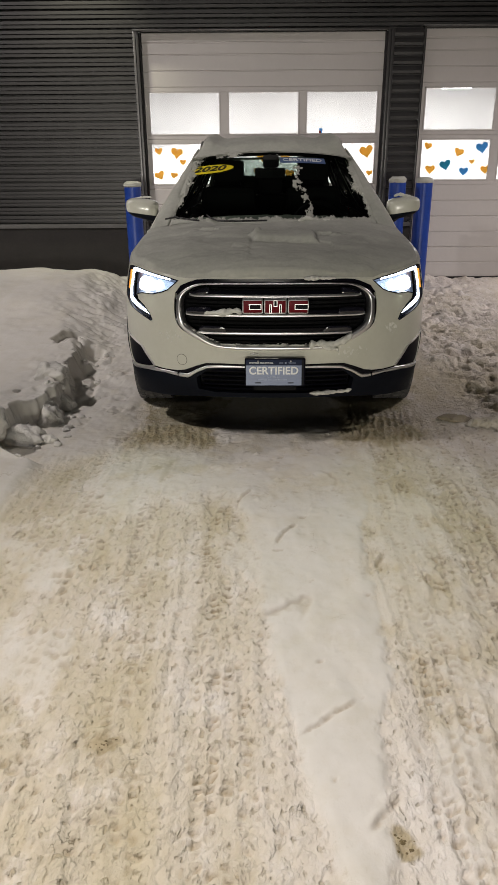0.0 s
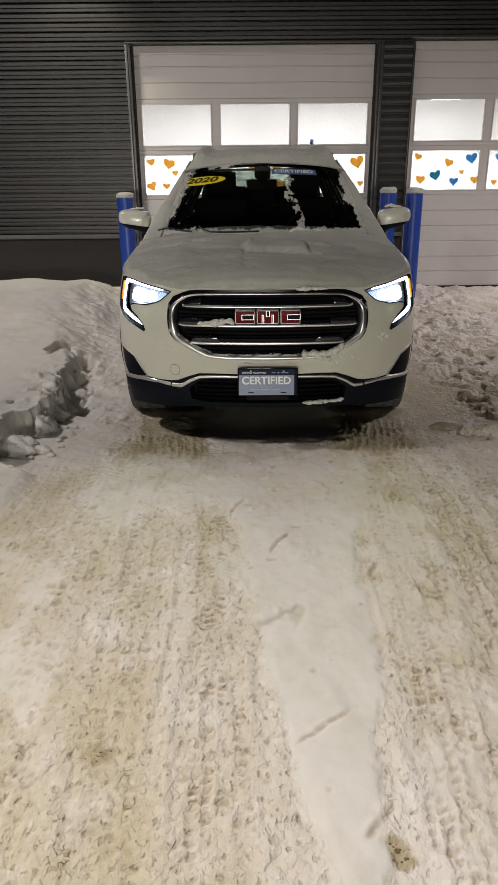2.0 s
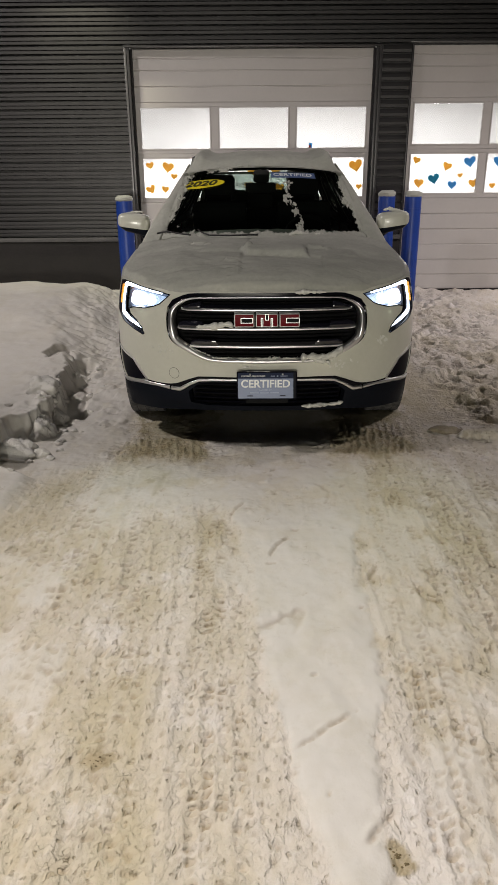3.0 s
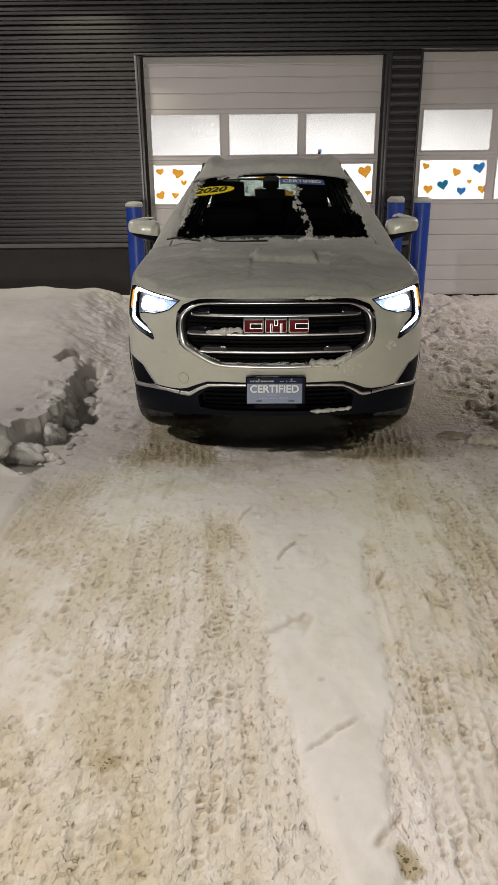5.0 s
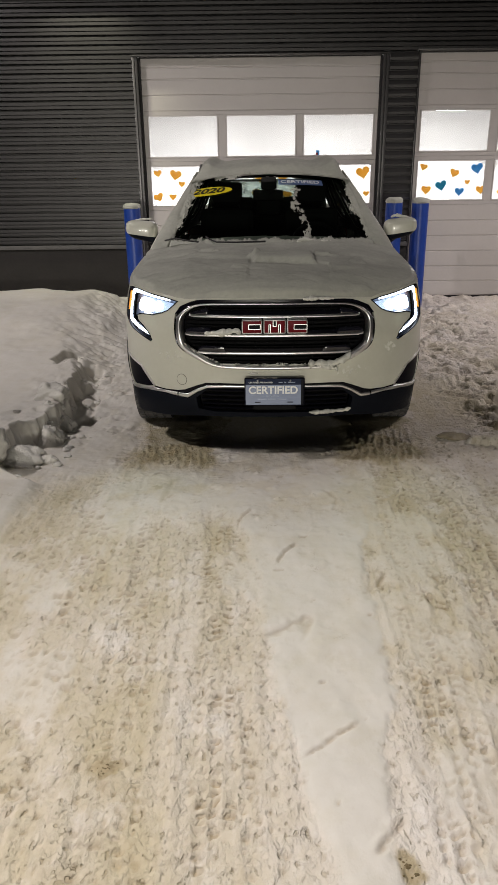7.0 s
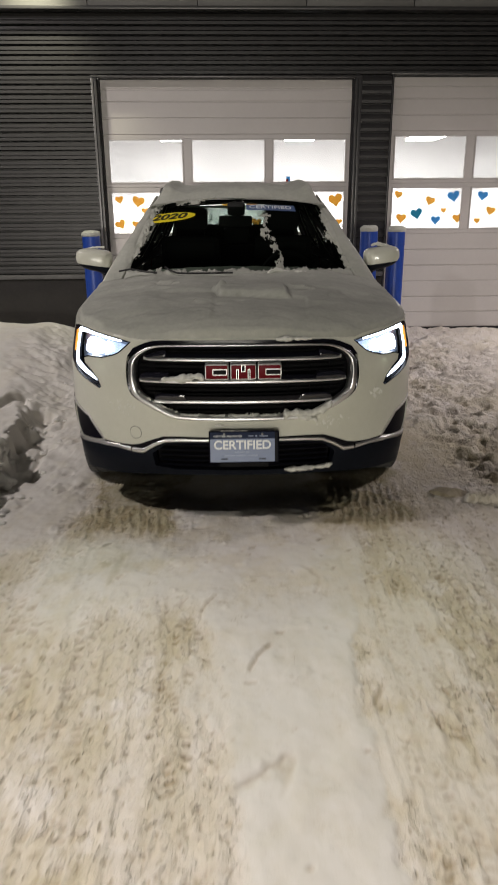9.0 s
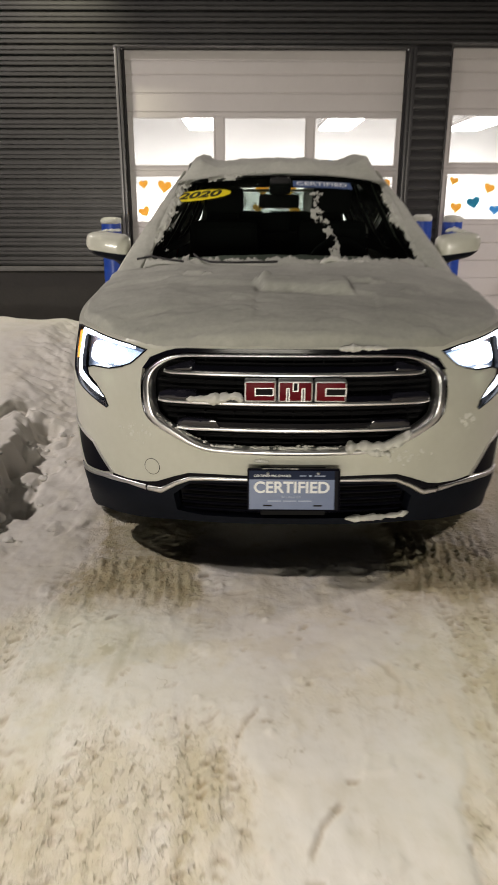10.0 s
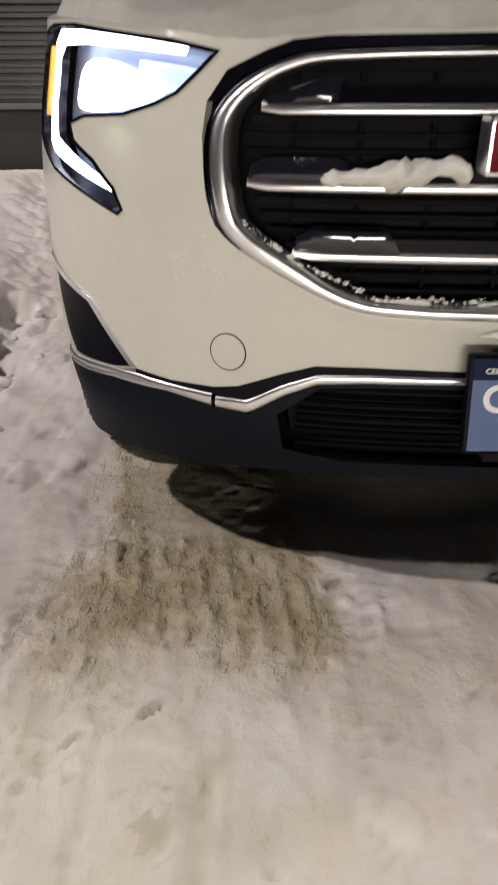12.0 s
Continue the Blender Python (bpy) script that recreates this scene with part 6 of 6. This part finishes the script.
col = col + .75 * np.exp(-((U - .60) / .06) ** 2 - ((V - .28) / .05) ** 2) + .7 * np.exp(-((U - .60) / .05) ** 2 - ((V - .55) / .03) ** 2)
den = np.maximum(den, .035 * (col * fbm(U * 26, V * 20, 231, 4, .6) * 2.0 - .86))
den = np.where(V < -.0, np.maximum(den, .03), den)
P = sheet(wind, us, vs)
lift = np.clip(den * .55, -.002, .018) + .003
P[..., 1] -= .47 * lift
P[..., 2] += .88 * lift
settle(grid_mesh("snow_layer", P, den[:-1, :-1] > 0, M_SNOW), "ragged snow round the windscreen edges")

# rear window: cover added below to block the bay's light, snow specks above
us, vs = np.linspace(-.98, .98, 120), np.linspace(-.02, .98, 70)
U, V = np.meshgrid(us, vs, indexing="ij")
den = (.56 + .16 * (fbm(U * 5, V * 5, 261, 4, .6) - .45) - V) * .12
den = np.maximum(den, .05 * (fbm(U * 34, V * 22, 265, 3, .6) - .60 - .10 * V + .10 * sstep(.1, -.6, U)))
den = np.maximum(den, .10 * (np.abs(U) - .84 + .16 * (fbm(U * 9, V * 9, 263, 3) - .4)))
P = sheet(tail, us, vs)
lift = np.clip(den, -.002, .022) + .004
P[..., 1] += lift
settle(grid_mesh("snow_layer", P, den[:-1, :-1] > 0, M_SNOW), "snow specks on the rear window, its lower half covered to block light")

us, ys = np.linspace(-.61, .61, 110), np.linspace(1.88, 4.2, 150)
U, V = np.meshgrid(us, ys, indexing="ij")
P = np.array([[tuple(roof_z(u, y)) for y in ys] for u in us])
e_ = np.minimum(np.minimum(.61 - np.abs(U), (V - 1.88) * .8), (4.2 - V))
t_ = (.030 + .035 * fbm(U * 2.5, V * 2, 241, 4) + .050 * np.exp(-((np.abs(U) - .49) / .07) ** 2) + .030 * (fbm(U * 13, V * 11, 243, 4, .6) - .5)) * sstep(0, .10, e_) - .006
P[..., 2] += t_
settle(grid_mesh("snow_layer", P, np.ones((109, 149), bool), M_SNOW), "soft slab of snow on the car roof")

for side in (1, -1):
    vs, ks = np.linspace(-.08, 1.05, 90), np.linspace(-.25, 1.0, 26)
    V, K = np.meshgrid(vs, ks, indexing="ij")
    P = np.zeros((90, 26, 3))
    for i, v in enumerate(vs):
        a, b = wind(side, v), flank(1.24 + .79 * v, 1.075 + .46 * v)
        b.x *= side
        for j, k in enumerate(ks):
            p = a.lerp(b, k) if k > 0 else wind(side * (1 + k * .14), v)
            P[i, j] = (p.x, p.y, p.z + .018 * math.sin(math.pi * max(k, 0)))
    lift = (.014 + .014 * fbm(V * 8, K * 3 + side, 251, 3)) * sstep(0, .35, 1 - K) * sstep(-.16, -.02, K - .12 * sstep(.35, .05, V) + .16 * (fbm(V * 26, K * 5, 253, 4, .65) - .35)) - .002
    P[..., 1] -= .5 * lift
    P[..., 2] += .7 * lift
    settle(grid_mesh("snow_layer", P, lift[:-1, :-1] > -.0015, M_SNOW), "crust of snow along the windscreen pillar")


def snow_ridge(pts, r, seed, label, squash=.7):
    """A lumpy ridge of snow through points of the car."""
    pts = [Vector(p) for p in pts]
    bm = bmesh.new()
    n, m = max(16, int(sum((b - a).length for a, b in zip(pts, pts[1:])) / (r * .3))), 14
    cum = [0]
    for a, b in zip(pts, pts[1:]):
        cum.append(cum[-1] + (b - a).length)
    rings = []
    for i in range(n + 1):
        d = cum[-1] * i / n
        c = Vector([float(np.interp(d, cum, [p[k] for p in pts])) for k in range(3)])
        k = r * min(1, .25 + 1.6 * max(0.0, math.sin(math.pi * i / n)) ** .5) * (.62 + .9 * noise.noise(c * 22 + Vector((seed, 0, 0))) ** 2 + .35 * noise.noise(c * 9 + Vector((0, seed, 0))) + .40 * noise.noise(c * 55 + Vector((0, 0, seed))))
        ring_ = []
        for j in range(m):
            a = 2 * math.pi * j / m
            q = k * (1 + .45 * noise.noise(Vector((c.x * 50 + 1.6 * math.cos(a), c.z * 50 + 1.6 * math.sin(a), seed))) + .2 * noise.noise(Vector((c.x * 130 + 3 * math.cos(a), 3 * math.sin(a), seed + 4))))
            ring_.append(bm.verts.new(c + Vector((0, -math.cos(a) * q, math.sin(a) * q * squash))))
        rings.append(ring_)
    for a, b in zip(rings, rings[1:]):
        for j in range(m):
            bm.faces.new((a[j], a[(j + 1) % m], b[(j + 1) % m], b[j]))
    bm.faces.new(rings[0])
    bm.faces.new(rings[-1])
    bmesh.ops.recalc_face_normals(bm, faces=bm.faces[:])
    return settle(part("snow_clump", bm, M_FROST, smooth=True, sharp=80), label)


snow_ridge([W(-.40, .725, -.008), W(-.34, .729, -.006), W(-.27, .733, -.004), W(-.215, .746, -.002), W(-.186, .734, -.004)], .027, 1, "lump of snow lying on a grille bar")
rnd = random.Random(5)


def snow_crumbs(spots, label):
    """Many small irregular crumbs of snow: (point, radius, flatness towards the car)."""
    bm = bmesh.new()
    for k, (c, r, flat) in enumerate(spots):
        turn = Euler((rnd.uniform(-.6, .6), rnd.uniform(-.6, .6), rnd.uniform(0, 6))).to_matrix()
        st = Vector((rnd.uniform(.8, 1.7), rnd.uniform(.8, 1.2), rnd.uniform(.6, 1.0)))
        for v in bmesh.ops.create_icosphere(bm, subdivisions=2, radius=1)["verts"]:
            q = v.co * (1 + .45 * noise.noise(v.co * 1.6 + Vector((k * 1.7, 0, 0))) + .2 * noise.noise(v.co * 4 + Vector((0, k, 0))))
            q = turn @ Vector((q.x * st.x, q.y * st.y, q.z * st.z)) * r
            v.co = c + Vector((q.x, q.y * flat, q.z))
    ob = settle(part("snow_crumbs", bm, M_FROST, smooth=True), label)
    return tagged(ob, label, "snow", kind="stuff")


foot = []
for k in range(260):
    s_ = -.38 + .60 * rnd.random()
    heap = .35 + 1.3 * max(0.0, noise.noise(Vector((s_ * 14, 0, 3))) + .25)
    foot.append((W(s_, .548 + rnd.uniform(-.004, .012) * heap, -.018 + rnd.uniform(-.006, .006)), (.0010 + .0060 * rnd.random() ** 2.5) * heap, 1))
for k in range(130):
    s_ = -.54 + .22 * rnd.random()
    z_ = float(np.interp(s_, [-.54, -.46, -.40, -.32], [.670, .620, .590, .558])) + rnd.uniform(-.003, .006)
    foot.append((W(s_, z_, -.016 + rnd.uniform(-.004, .004)), .0007 + .0034 * rnd.random() ** 2.5, 1))
snow_crumbs(foot, "crumbs of snow caught along the foot of the grille")
for a_, b_, r_ in ((-.37, -.33, .007), (-.30, -.22, .009), (-.15, -.09, .007), (-.05, .04, .010), (.08, .17, .009)):
    snow_ridge([W(a_, .546, -.017), W((a_ + b_) / 2, .550, -.015), W(b_, .546, -.017)], r_, int(900 + a_ * 100), "strip of snow along the foot of the grille")
for a_, b_, r_ in ((-.80, -.64, .013), (-.62, -.36, .017), (-.37, -.10, .015), (-.12, .10, .012), (.08, .36, .020), (.34, .62, .018), (.60, .88, .014)):
    snow_ridge([wind(a_ + (b_ - a_) * k / 4, .040 + .020 * noise.noise(Vector((a_ * 9 + k, 0, 0))), .004) for k in range(5)], r_, int(950 + a_ * 100), "ridge of snow along the foot of the windscreen")
snow_ridge([W(-.145, .502, .002), W(-.12, .504, .004), W(-.09, .501, .002)], .012, 16, "small clump of snow stuck above the plate")
snow_ridge([W(.19, .556, .002), W(.26, .562, .006), W(.33, .556, .006), W(.40, .578, .002), W(.44, .60, .0)], .034, 4, "clump of snow on the lower grille frame")
snow_ridge([W(.26, .545, .012), W(.33, .535, .014), W(.36, .52, .010)], .028, 5, "clump of snow on the lower grille frame")
snow_ridge([W(.16, .912, .004), W(.24, .914, .006), W(.34, .912, .004)], .016, 6, "strip of snow on the hood's leading edge")
snow_ridge([W(.20, .268, .01), W(.30, .270, .014), W(.40, .275, .012), W(.45, .28, .006)], .017, 7, "strip of snow lying in the lower bumper opening")
snow_ridge([PL @ Vector((x, -.002, .082)) for x in np.linspace(-.12, .02, 5)], .003, 8, "thin line of snow on top of the plate")
snow_ridge([(.16, 1.06, 1.125), (.22, 1.08, 1.15), (.26, 1.09, 1.14), (.45, 1.12, 1.12)], .024, 9, "lump of snow at the foot of the windscreen")


snow_ridge([(.875, 1.52, 1.266), (.915, 1.52, 1.276), (.975, 1.53, 1.264), (1.035, 1.54, 1.246)], .024, 14, "strip of snow lying on the door mirror")
snow_ridge([(-.875, 1.52, 1.268), (-.955, 1.53, 1.266), (-1.025, 1.54, 1.248)], .014, 15, "strip of snow lying on the door mirror")


def cling(s0, z0, rs, rz, n, label):
    """A faint dusting of snow stuck to the bumper skin."""
    snow_crumbs([(W(s0 + rs * rnd.gauss(0, .45), z0 + rz * rnd.gauss(0, .45), -.0005), .0015 + .009 * rnd.random() ** 3, .12) for _ in range(n)], label)


cling(-.60, .585, .08, .05, 50, "thin dusting of snow clinging to the bumper corner")
cling(.69, .625, .045, .035, 70, "thin dusting of snow clinging to the bumper corner")
cling(.43, .512, .07, .025, 60, "thin dusting of snow below the grille frame")
snow_ridge([W(.46, .60, -.002), W(.52, .64, .0), W(.545, .68, .0)], .010, 12, "snow caught on the grille frame")

# ---- siding, course by course ----
Z0 = LEDGE + 0.006
Z1 = Z0 + 22 * PITCH
courses(-9, D1_L - 0.09, Z0, Z1, False)
courses(D1_R + 0.10, D2_L - 0.043, Z0, D_TOP, True)
courses(D2_R + 0.09, 12, Z0, Z1, False)
courses(-9, 12, Z1, SOFFIT - 0.05, False)
